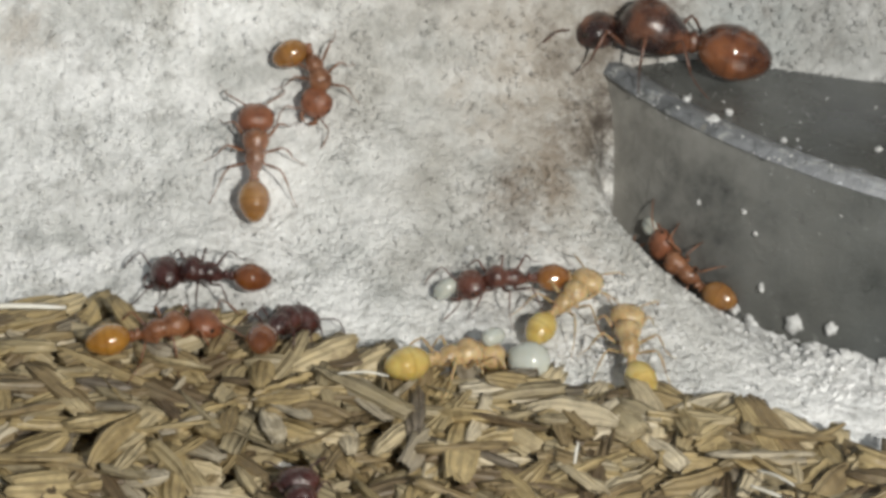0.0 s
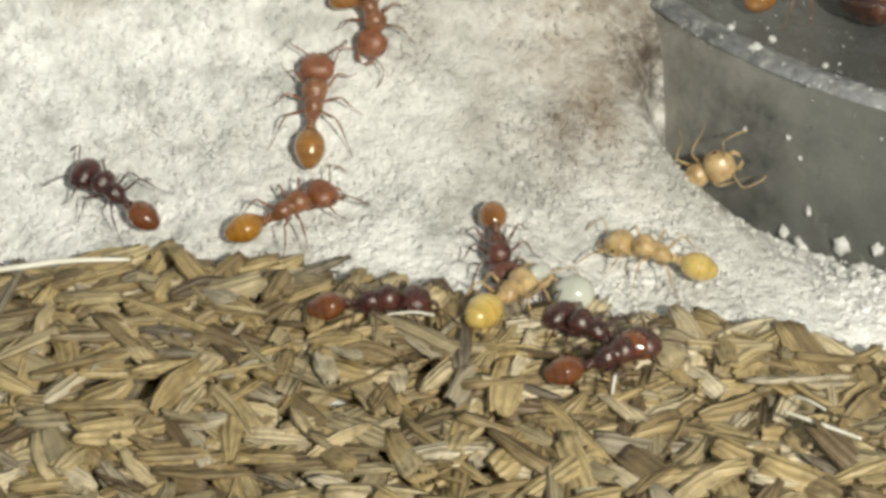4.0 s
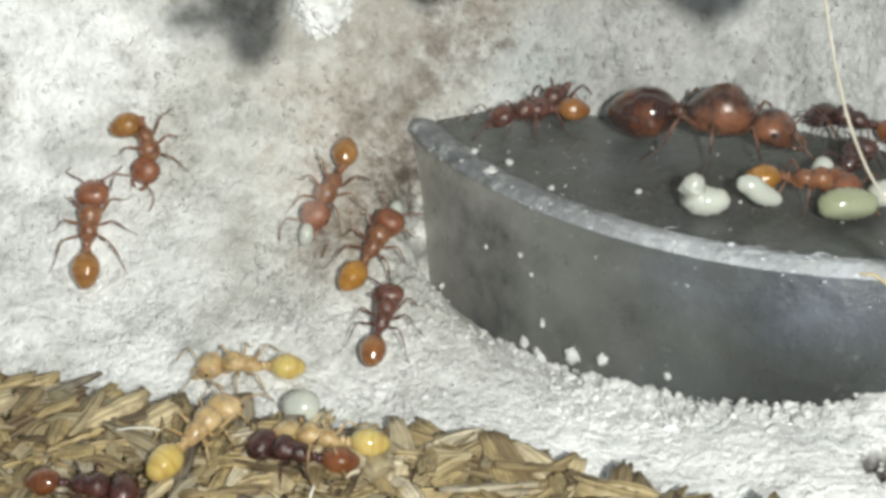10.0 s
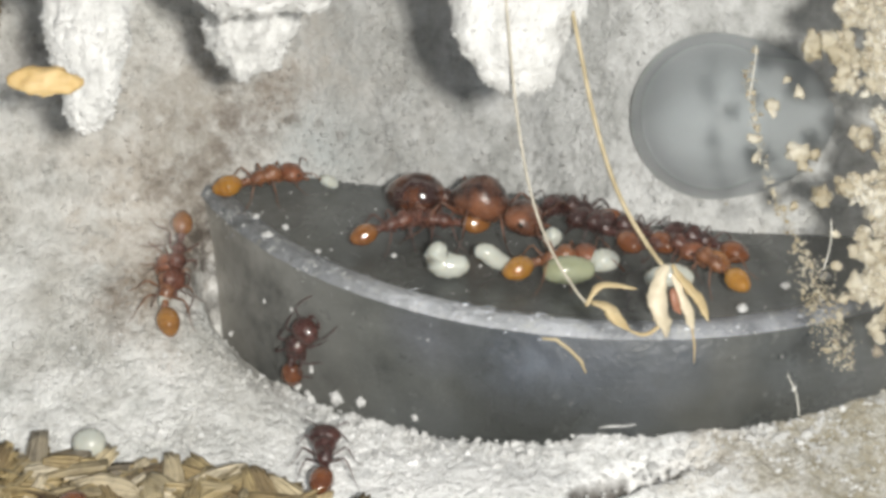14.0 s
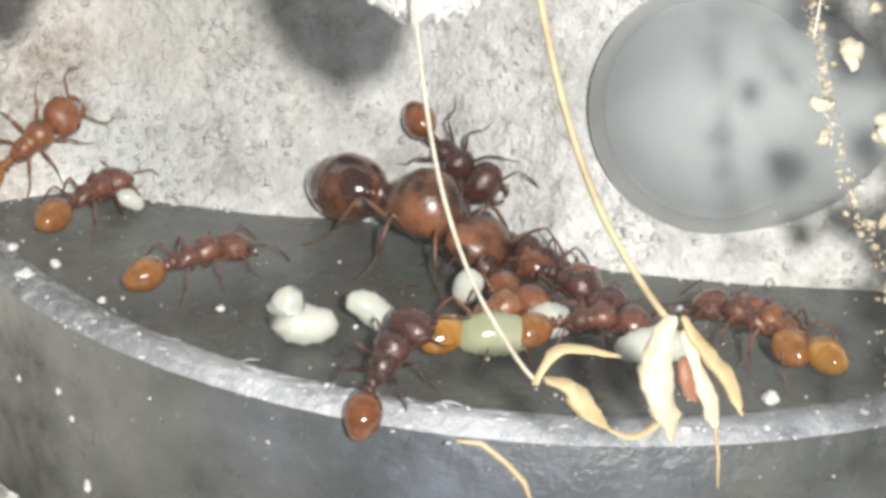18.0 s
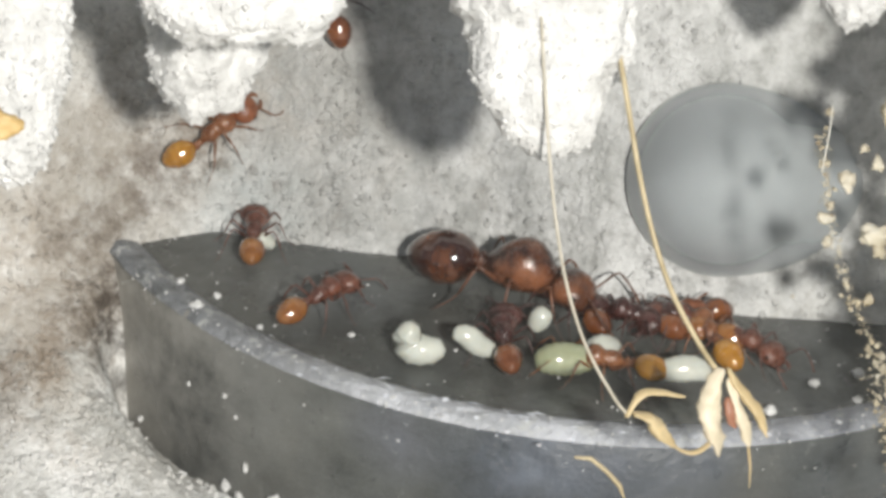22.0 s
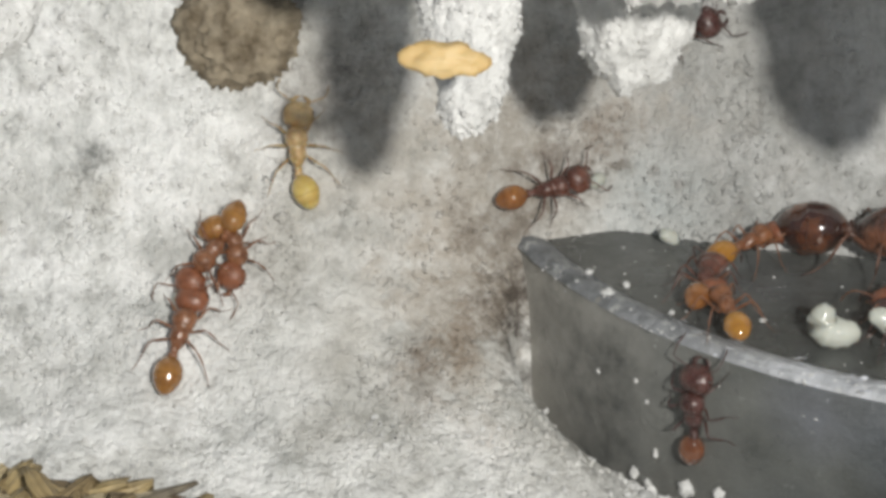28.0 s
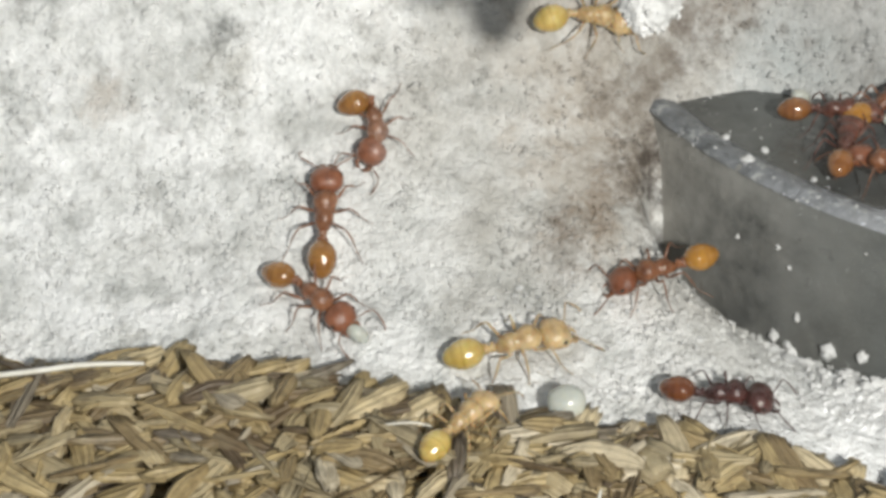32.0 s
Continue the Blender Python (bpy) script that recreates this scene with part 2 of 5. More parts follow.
def lid_material(name, dark, pale, rough, scale, smoke=.5, dusty=.6, sheen_films=(), dust_from=.62, relief=.35):
    m, t, b = material(name, rough)
    at = coords(t)
    base = ramp(t, noise_at(t, at, scale, 5, .6), [(.3, dark), (.7, pale)]).outputs[0]
    film = ramp(t, noise_at(t, at, 110, 4, .6), [(.46, (0, 0, 0)), (.72, (smoke, smoke, smoke))]).outputs[0]
    base = mixed(t, film, base, (pale[0] * 1.5, pale[1] * 1.55, pale[2] * 1.8))
    lines = ramp(t, noise_at(t, scaled(t, at, 1, 1, 9), 120, 5, .7), [(.36, (.72, .72, .72)), (.5, (1, 1, 1)), (.7, (1.18, 1.18, 1.2))]).outputs[0]
    base = mixed(t, .6, base, lines, "MULTIPLY")
    # milky film and painted sheen, laid over the plastic patch by patch
    for centre, radius, tint, depth in sheen_films:
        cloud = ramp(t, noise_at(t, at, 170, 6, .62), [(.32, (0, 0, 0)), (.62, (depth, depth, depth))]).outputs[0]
        base = mixed(t, times(t, spot_mask(t, at, centre, radius, .2), cloud), base, tint)
    warm = ramp(t, noise_at(t, at, 75, 4, .6), [(.52, (0, 0, 0)), (.7, (.5, .5, .5))]).outputs[0]
    base = mixed(t, times(t, warm, .6), base, (.13, .122, .10))
    dust = ramp(t, noise_at(t, at, 900, 5, .8), [(dust_from, (0, 0, 0)), (dust_from + .12, (dusty, dusty, dusty))]).outputs[0]
    t.links.new(mixed(t, dust, base, (.46, .47, .46)), b.inputs["Base Color"])
    t.links.new(ramp(t, noise_at(t, at, 300, 4, .6), [(.35, (rough * .7,) * 3), (.65, (min(1, rough * 1.6),) * 3)]).outputs[0], b.inputs["Roughness"])
    bump(t, b, noise_at(t, at, 1500, 4, .7), relief, .0003)
    return m


HUSKS = [(0, (.12, .085, .05)), (.15, (.25, .186, .098)), (.35, (.38, .290, .145)), (.55, (.46, .36, .19)), (.7, (.285, .24, .155)), (.84, (.53, .432, .26)), (.93, (.58, .51, .38)), (1, (.14, .115, .088))]


def husk_material(name, seed_of):
    m, t, b = material(name, .5)
    at = coords(t)
    source = t.nodes.new("ShaderNodeObjectInfo" if seed_of == "Random" else "ShaderNodeNewGeometry").outputs[seed_of]
    base = ramp(t, source, HUSKS).outputs[0]
    grain = noise_at(t, at, 1100, 4, .7)
    wave = add(t, "ShaderNodeTexWave", Scale=2.8, Distortion=1.0, Detail=2)
    wave.bands_direction = "Y"
    t.links.new(scaled(t, coords(t, "UV"), .3, 1, 1), wave.inputs["Vector"])
    base = mixed(t, .18, base, ramp(t, wave.outputs["Fac"], [(.12, (.50, .47, .42)), (.6, (1.08, 1.07, 1.05))]).outputs[0], "MULTIPLY")
    worn = ramp(t, grain, [(.34, (.52, .49, .45)), (.5, (1, 1, 1)), (.68, (1.22, 1.2, 1.14))]).outputs[0]
    base = mixed(t, .8, base, worn, "MULTIPLY")
    chaff = ramp(t, noise_at(t, at, 420, 4, .6), [(.56, (0, 0, 0)), (.76, (.45, .45, .45))]).outputs[0]
    t.links.new(mixed(t, chaff, base, (.46, .40, .26)), b.inputs["Base Color"])
    bump(t, b, times(t, grain, times(t, wave.outputs["Fac"], .6), "ADD"), .6, .0002)
    return m


def chitin_material(name, dark, pale, rough=.28, clear=.0, banded=False, blotch=(700, .3, .7)):
    m, t, b = material(name, rough)
    at = coords(t)
    colour = ramp(t, noise_at(t, at, blotch[0], 4, .6), [(blotch[1], dark), (blotch[2], pale)]).outputs[0]
    if banded:
        axis = t.nodes.new("ShaderNodeSeparateXYZ")
        t.links.new(at, axis.inputs[0])
        place_ = add(t, "ShaderNodeMapRange")
        t.links.new(axis.outputs[0], place_.inputs[0])
        place_.inputs[1].default_value, place_.inputs[2].default_value = -.0017, -.0039
        rings = ramp(t, place_.outputs[0], [(0, (.55, .5, .5)), (.12, (.8, .75, .7)), (.36, (1, 1, 1)), (.40, (.62, .55, .5)), (.44, (1.05, 1, 1)), (.62, (.66, .6, .55)), (.68, (1, 1, 1)), (.8, (.6, .55, .5)), (1, (.5, .42, .4))]).outputs[0]
        colour = mixed(t, .5, colour, rings, "MULTIPLY")
    else:
        worn = ramp(t, noise_at(t, at, 1800, 4, .7), [(.35, (.55, .5, .48)), (.55, (1, 1, 1))]).outputs[0]
        colour = mixed(t, .8, colour, worn, "MULTIPLY")
    t.links.new(colour, b.inputs["Base Color"])
    b.inputs["Subsurface Weight"].default_value = clear
    b.inputs["Subsurface Radius"].default_value = (.0008, .0004, .0002)
    b.inputs["Specular IOR Level"].default_value = .6
    b.inputs["Coat Weight"].default_value, b.inputs["Coat Roughness"].default_value = (1, .03) if banded else (.5, .05)
    fine = noise_at(t, at, 2600, 4, .7)
    t.links.new(ramp(t, fine, [(.3, (rough * .7,) * 3), (.7, (rough * 1.6,) * 3)]).outputs[0], b.inputs["Roughness"])
    bump(t, b, fine, .12 if banded else .6, .0001)
    return m


def plain_material(name, low, high, rough, scale=800, clear=0.0):
    m, t, b = material(name, rough)
    at = coords(t)
    t.links.new(ramp(t, noise_at(t, at, scale, 4, .6), [(.3, low), (.7, high)]).outputs[0], b.inputs["Base Color"])
    if clear:
        b.inputs["Subsurface Weight"].default_value = clear
        b.inputs["Subsurface Radius"].default_value = (.0006, .0005, .0004)
    bump(t, b, noise_at(t, at, scale * 2.5, 3, .6), .3, .0001)
    return m


def pane_material():
    m = bpy.data.materials.new("clear_pane")
    m.use_nodes = True
    t = m.node_tree
    t.nodes.clear()
    out, mix, clear, gloss, edge = (t.nodes.new("ShaderNode" + k) for k in ("OutputMaterial", "MixShader", "BsdfTransparent", "BsdfGlossy", "Fresnel"))
    gloss.inputs["Roughness"].default_value = .05
    edge.inputs["IOR"].default_value = 1.012
    # dust on the glass, thicker towards the crumbs; it also paints a veiling glare
    at = coords(t)
    axis = t.nodes.new("ShaderNodeSeparateXYZ")
    t.links.new(at, axis.inputs[0])
    thick = add(t, "ShaderNodeMapRange")
    t.links.new(axis.outputs[0], thick.inputs[0])
    thick.inputs[1].default_value, thick.inputs[2].default_value = -.032, .012
    spread = ramp(t, thick.outputs[0], [(0, (0, 0, 0)), (.35, (.008, .008, .008)), (.8, (.012, .012, .012)), (.95, (.07, .07, .07))]).outputs[0]
    dust = times(t, spread, ramp(t, noise_at(t, at, 260, 5, .7), [(.3, (.35, .35, .35)), (.7, (1, 1, 1))]).outputs[0])
    film, veil = t.nodes.new("ShaderNodeBsdfDiffuse"), t.nodes.new("ShaderNodeMixShader")
    film.inputs[0].default_value = (.55, .54, .50, 1)
    t.links.new(edge.outputs[0], mix.inputs[0])
    t.links.new(clear.outputs[0], mix.inputs[1])
    t.links.new(gloss.outputs[0], mix.inputs[2])
    t.links.new(dust, veil.inputs[0])
    t.links.new(mix.outputs[0], veil.inputs[1])
    t.links.new(film.outputs[0], veil.inputs[2])
    t.links.new(veil.outputs[0], out.inputs[0])
    return m


def crumb_material():
    m, t, b = material("dried_crumbs", .5)
    at = coords(t)
    geo = t.nodes.new("ShaderNodeNewGeometry")
    wide = ramp(t, noise_at(t, at, 260, 4, .6), [(.34, (.36, .32, .23)), (.5, (.49, .455, .37)), (.66, (.60, .59, .54))]).outputs[0]
    each = ramp(t, geo.outputs["Random Per Island"], [(0, (.72, .66, .54)), (.5, (1, .98, .94)), (.88, (1.2, 1.22, 1.25)), (1, (.35, .27, .18))]).outputs[0]
    base = mixed(t, .8, wide, each, "MULTIPLY")
    t.links.new(mixed(t, .35, base, ramp(t, noise_at(t, at, 1800, 4), [(.3, (.6, .53, .42)), (.7, (1, .98, .94))]).outputs[0], "MULTIPLY"), b.inputs["Base Color"])
    b.inputs["Subsurface Weight"].default_value = .25
    b.inputs["Subsurface Radius"].default_value = (.0003, .00025, .00018)
    bump(t, b, noise_at(t, at, 3000, 4), .6, .0002)
    return m


PLASTER, WHITE = plaster_material(), white_plaster_material()
# paler film at left makes up for weak light; bluish patches are painted reflections
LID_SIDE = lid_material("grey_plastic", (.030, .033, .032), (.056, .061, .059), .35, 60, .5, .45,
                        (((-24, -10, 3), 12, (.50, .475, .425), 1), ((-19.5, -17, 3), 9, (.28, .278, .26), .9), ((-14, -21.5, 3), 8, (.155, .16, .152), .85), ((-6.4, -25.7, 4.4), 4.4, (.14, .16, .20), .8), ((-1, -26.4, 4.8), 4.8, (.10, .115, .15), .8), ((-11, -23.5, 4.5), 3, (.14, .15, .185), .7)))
# bluish white rim patches mix scraped wear with painted highlights
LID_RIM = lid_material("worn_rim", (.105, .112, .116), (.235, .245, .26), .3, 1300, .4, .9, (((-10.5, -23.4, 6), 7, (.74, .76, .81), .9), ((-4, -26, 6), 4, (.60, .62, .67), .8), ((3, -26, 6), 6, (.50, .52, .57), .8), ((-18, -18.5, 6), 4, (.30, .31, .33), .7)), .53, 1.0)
LID_TOP = lid_material("dark_plastic", (.05, .053, .05), (.10, .104, .098), .2, 140, .4, .4, (((-19, -13, 5.7), 6, (.19, .195, .185), .7),))
SEED, HEAP = husk_material("seed_husk", "Random"), husk_material("seed_heap", "Random Per Island")
PANE, CRUMB = pane_material(), crumb_material()
STRAW = plain_material("dry_straw", (.30, .24, .13), (.50, .42, .27), .55)
THREAD = plain_material("thin_stalk", (.36, .33, .26), (.54, .50, .42), .5)
PALE_STRAW = plain_material("pale_straw", (.46, .40, .28), (.70, .62, .48), .5)
HUSK = plain_material("golden_husk", (.40, .30, .15), (.58, .47, .28), .5, 600, .2)
LARVA = plain_material("larva_skin", (.43, .445, .40), (.58, .595, .54), .2, 500, .6)
GREEN_LARVA = plain_material("pale_green_skin", (.27, .29, .18), (.38, .40, .28), .2, 500, .8)
TUBE = plain_material("cloudy_glass", (.28, .305, .315), (.54, .58, .60), .55, 85)
TUBE.node_tree.nodes["Principled BSDF"].inputs["Transmission Weight"].default_value = .4
TUBE.node_tree.nodes["Principled BSDF"].inputs["IOR"].default_value = 1.15
TUBE.node_tree.nodes["Principled BSDF"].inputs["Coat Weight"].default_value = .4
TUBE.node_tree.nodes["Principled BSDF"].inputs["Coat Roughness"].default_value = .5
TUBE.node_tree.nodes["Principled BSDF"].inputs["Subsurface Weight"].default_value = .9
TUBE.node_tree.nodes["Principled BSDF"].inputs["Subsurface Radius"].default_value = (1, 1, 1)
TUBE.node_tree.nodes["Principled BSDF"].inputs["Subsurface Scale"].default_value = .0022
FIBRE = plain_material("white_fibre", (.70, .67, .58), (.86, .84, .77), .4)
CLOD = plain_material("brown_clod", (.10, .075, .045), (.42, .36, .27), .9, 700)
AMBER = plain_material("amber_flake", (.46, .30, .10), (.62, .47, .25), .6, 400, .4)
CHIP = plain_material("pale_chip", (.55, .57, .62), (.80, .82, .86), .25, 900, .2)
KERNEL = plain_material("red_brown_kernel", (.22, .09, .05), (.34, .16, .10), .5)
EYE = plain_material("dark_eye", (.02, .014, .01), (.03, .02, .015), .2)

# ---- ground ----
# ground profile, distance back and height in millimetres
PROFILE_Y = (-120, -60, -43.3, -34.7, -29, -24.7, -21.9, -19.7, -17.6, -15.4, -13.3, -11.2, -9, -7.6, -6.1, -4.7, -4)
PROFILE_Z = (-3.4, -3.2, -3.0, -2.0, -1.1, -.3, .7, 1.9, 3.3, 4.9, 7.7, 11.4, 16, 20.3, 27.5, 41.8, 60)
# how far the wall is set back along its width
BACK_X = (-90, -60, -45, -32, -26, -23, -19, -12, -6, -1, 5, 12, 40)
BACK_Y = (-2, -1.5, -.5, .6, 1.6, 3, 4.4, 2.6, 2, -1.2, -3, -4, -5)
LID_R, LID_Y, LID_Z = 26.4, -1.0, 6.0
# the foot of the lid along its width, and the slope of the bank beside it from front to back
FOOT_X = (-26, -23, -20, -16, -11, -6, -4, 1, 6, 15)
FOOT_Z = (-3.4, -3.1, -2.7, -1.9, -1.1, -.4, -.1, .0, .15, .4)
BANK_Y = (-28, -24, -20, -16, -13)
BANK = (.12, .2, .8, 2.6, 8.0)
# the rear edge of the heap of seeds
HEAP_X = (-160, -50, -43, -37, -33, -27, -21, -17, -14, -8, -4, 0)
HEAP_Y = (-26, -25.8, -25.6, -26.7, -27.8, -29, -29.6, -31.2, -33.6, -37, -41, -46)


def ground_height(x, y):
    """The plain height of the plaster at x, y in millimetres, without its grain."""
    high = min(1.0, max(0.0, (y + 24) / 8))
    z = float(np.interp(y - high * float(np.interp(x, BACK_X, BACK_Y)), PROFILE_Y, PROFILE_Z))
    yl = y - LID_Y
    r = math.hypot(x, yl)
    gap = r - LID_R
    if -6 < gap < 22 and y < -6 and r > 1:
        xr, yr, out = x / r * LID_R, yl / r * LID_R + LID_Y, max(0.0, gap - .7)
        foot = float(np.interp(xr, FOOT_X, FOOT_Z))
        if x < -4:
            low = foot + out * float(np.interp(yr, BANK_Y, BANK)) + max(0.0, out - 7) * .7 + max(0.0, y + 15.0) * 4.5
            h = max(0.0, 3 - abs(z - low)) / 3
            z = max(foot - .4, min(z, low) - h * h * .6)
        else:
            z = max(z, foot - .25 * out)
    return z


def heap_height(x, y):
    """The height of the top of the heap of seeds, or of the plaster where there is none."""
    g = ground_height(x, y)
    edge = float(np.interp(x, HEAP_X, HEAP_Y))
    return g + 1.3 * min(1.0, max(0.0, (edge - y) / 1.5))


# a dirty crack across the floor in front of the lid, its shade painted in
CRACK_X, CRACK_Y = (-4.5, -3.4, -2.1, -1.2, .6, 2.8, 4), (-32.2, -31.3, -30.6, -30.2, -29.6, -29.1, -28.9)


def build_ground():
    xs = np.concatenate([np.linspace(-160, -62, 24)[:-1], np.arange(-62, 24, .36), np.linspace(24, 120, 22)])
    ys = np.concatenate([np.linspace(-120, -46, 12)[:-1], np.arange(-46, -20, .4), np.arange(-20, -9, .2), np.arange(-9, -3.9, .1), [-2, 0]])
    verts = []
    for y in ys:
        for x in xs:
            p = Vector((x, y, 0))
            n = noise.noise(p * .22) * .5 + noise.noise(p * .7 + Vector((5, 0, 0))) * .22 + noise.noise(p * 1.9) * .14 + noise.noise(p * 3.1) * .09
            steep = min(1, max(0, (y + 19) / 6))
            z = ground_height(x, y)
            line = float(np.interp(x, CRACK_X, CRACK_Y)) + .25 * noise.noise(Vector((x, 0, 4)))
            crack = max(0.0, 1 - abs(y - line) / .7) * min(1.0, max(0.0, (x + 4.5) * .8)) * min(1.0, max(0.0, (3.6 - x) * .3))
            verts.append((x, y + n * .55 * steep, z + n * (.9 - .6 * steep) - 2.4 * crack))
    w = len(xs)
    faces = [(j * w + i, j * w + i + 1, (j + 1) * w + i + 1, (j + 1) * w + i) for j in range(len(ys) - 1) for i in range(w - 1)]
    data = bpy.data.meshes.new("ground")
    data.from_pydata([(a * MM, b * MM, c * MM) for a, b, c in verts], [], faces)
    for p in data.polygons:
        p.use_smooth = True
    data.materials.append(PLASTER)
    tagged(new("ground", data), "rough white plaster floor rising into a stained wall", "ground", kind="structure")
    # granules bedded in the plaster
    rng = random.Random(21)
    ball = bmesh.new()
    bmesh.ops.create_icosphere(ball, subdivisions=1, radius=1.0)
    tris = [[v.index for v in f.verts] for f in ball.faces]
    kinds = [[v.co * (1 + .8 * noise.noise(v.co * 1.4 + Vector((k * 2.3, k, 1)))) for v in ball.verts] for k in range(8)]
    ball.free()
    rows = [j for j, y in enumerate(ys) if -29 < y < -6]
    cols = [i for i, x in enumerate(xs) if -61 < x < 14]
    dots, sides = [], []
    for _ in range(42000):
        j, i = rng.choice(rows[:-1]), rng.choice(cols)
        if rng.random() > .3 + .9 * noise.noise(Vector((xs[i] * .35, ys[j] * .35, 6))):
            continue
        a, b = Vector(verts[j * w + i]), Vector(verts[(j + 1) * w + i + 1])
        at, r = a.lerp(b, rng.random()), .06 + .15 * rng.random() ** 2
        start = len(dots)
        dots += [tuple((at + q * r) * MM) for q in rng.choice(kinds)]
        sides += [[start + k for k in f] for f in tris]
    data = bpy.data.meshes.new("plaster_granules")
    data.from_pydata(dots, [], sides)
    for p in data.polygons:
        p.use_smooth = True
    data.materials.append(PLASTER)
    tagged(new("plaster_granules", data), "small rough granules bedded in the plaster wall", "granules", kind="stuff")


build_ground()


# ---- jar lid set into the wall ----
def ring_strip(bm, r0, z0, r1, z1, sides=400, wave=0.0):
    a, b = [], []
    for k in range(sides):
        c, s = math.cos(k * math.tau / sides), math.sin(k * math.tau / sides)
        j = wave * (noise.noise(Vector((c * 40, s * 40, 1))) + .6 * noise.noise(Vector((c * 90, s * 90, 1))))
        a.append(bm.verts.new((c * (r0 + j), s * (r0 + j), z0 + j * .4)))
        b.append(bm.verts.new((c * (r1 + j), s * (r1 + j), z1 + j * .4)))
    for k in range(sides):
        bm.faces.new((a[k], a[(k + 1) % sides], b[(k + 1) % sides], b[k]))
    return a, b


def build_lid():
    lid = empty("jar_lid", "dark grey plastic jar lid with scuffed rim, set in plaster", "jar lid")
    bm = bmesh.new()
    ring_strip(bm, LID_R + .9, -7.0, LID_R + .25, 1.0)
    ring_strip(bm, LID_R + .25, 1.0, LID_R - .05, 5.65)
    ring_strip(bm, LID_R - .05, 5.65, LID_R - .25, 5.85)
    bmesh.ops.remove_doubles(bm, verts=bm.verts, dist=.001)
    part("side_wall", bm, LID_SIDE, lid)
    bm = bmesh.new()
    ring_strip(bm, LID_R + .06, 5.62, LID_R - .3, 6.0, wave=.1)
    ring_strip(bm, LID_R - .3, 6.0, LID_R - .8, 5.98, wave=.1)
    ring_strip(bm, LID_R - .8, 5.98, LID_R - 1.5, 5.72, wave=.1)
    bmesh.ops.remove_doubles(bm, verts=bm.verts, dist=.001)
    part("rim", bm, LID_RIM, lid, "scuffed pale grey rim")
    bm = bmesh.new()
    a, b = ring_strip(bm, LID_R - 1.45, 5.76, 10, 5.7)
    bm.faces.new(b)
    part("top_plate", bm, LID_TOP, lid, "dark smooth plastic top")
    bm = bmesh.new()
    tube(bm, [((LID_R + .32) * math.cos(a), (LID_R + .32) * math.sin(a), .45 + .5 * k) for k, a in ((0, -1.67), (.25, -1.65), (.3, -1.625), (.55, -1.60))], [.03, .07, .06, .02], 6)
    part("scratch", bm, WHITE, lid, "pale scratch near the foot")
    rng = random.Random(8)
    bm = bmesh.new()
    for k in range(90):
        mean, spread = rng.choice(((-114, 5), (-114, 4), (-99, 3), (-106, 9), (-128, 9), (-82, 6)))
        a = math.radians(rng.gauss(mean, spread))
        out, r = LID_R - .15 + rng.gauss(0, .3), .03 + .13 * rng.random() ** 3
        lump(bm, (out * math.cos(a), out * math.sin(a), 5.96 if out < LID_R - .2 else 5.7), (r * rng.uniform(.7, 1.8), r, r * .5), 1, .5, .2, k)
    for k in range(70):
        a = math.radians(rng.gauss(-111, 9))
        out, r, turn = LID_R - .75 + rng.gauss(0, .3), rng.uniform(.02, .05), a + math.pi / 2 + rng.gauss(0, .35)
        half = rng.uniform(.12, .4)
        x, y, dx, dy = out * math.cos(a), out * math.sin(a), half * math.cos(turn), half * math.sin(turn)
        tube(bm, [(x - dx, y - dy, 5.9), (x, y, 6.0), (x + dx, y + dy, 5.94 + rng.random() * .12)], [r * .4, r, r * .3], 5, .5)
    tagged(part("rim_chips", bm, CHIP, lid, "white torn chips along the rim"), kind="stuff")
    place(lid, 0, LID_Y, 0)


build_lid()


# ---- plaster crumbs stuck to the foot of the lid ----
def build_lid_crumbs():
    for k, (x, y, z, r) in enumerate(((-16.1, -22.4, -1.15, .42), (-14.8, -23.3, -.8, .3), (-17.5, -21.2, -.15, .2), (-18.4, -20.6, -1.6, .27), (-17.8, -21.1, -1.8, .24), (-12, -25, -.65, .17), (-11.5, -25.3, -1.5, .2), (-22.4, -15.8, -1.35, .16), (-20.1, -18.3, 2.4, .13), (-18.5, -20, 2.9, .13), (-18, -20.6, 2.2, .1))):
        bm = bmesh.new()
        lump(bm, (0, 0, 0), (r, r * .8, r * 1.1), 2, .7, .3, k + 3)
        crumb = part("plaster_crumb", bm, WHITE)
        tagged(crumb, "small white plaster crumb stuck to the grey lid", "plaster crumb", "crumbs on the lid")
        place(crumb, x, y - .05, z, 0, 0, 35 * k)


build_lid_crumbs()


# ---- rounded glass tube end lying against the wall, above the lid ----
def build_tube():
    tube_thing = empty("glass_tube", "cloudy grey rounded end of a glass test tube in the plaster", "test tube")
    bm = bmesh.new()
    r = 4.5
    st = [(r * (1 - math.cos(a)), 0, r * math.sin(a), r * math.sin(a)) for a in np.linspace(.004, math.pi / 2, 30)]
    st += [(x, 0, r, r) for x in (8, 14, 22, 34)]
    loft(bm, st, 40)
    part("tube_wall", bm, TUBE, tube_thing)
    place(tube_thing, .5, -16.0, 12.2, 0, 16, 30)


build_tube()

# ---- clear front pane, leaning back ----
PANE_POINT = (0, -34.9, 10.9)


def on_pane(x, z, deep=0.0):
    """A point of the pane's inner face at x and height z, deep millimetres behind it."""
    deep += .2 * (x + .7)
    return (x, PANE_POINT[1] + (z - PANE_POINT[2]) / 1.732 + deep * .866, z - deep * .5)


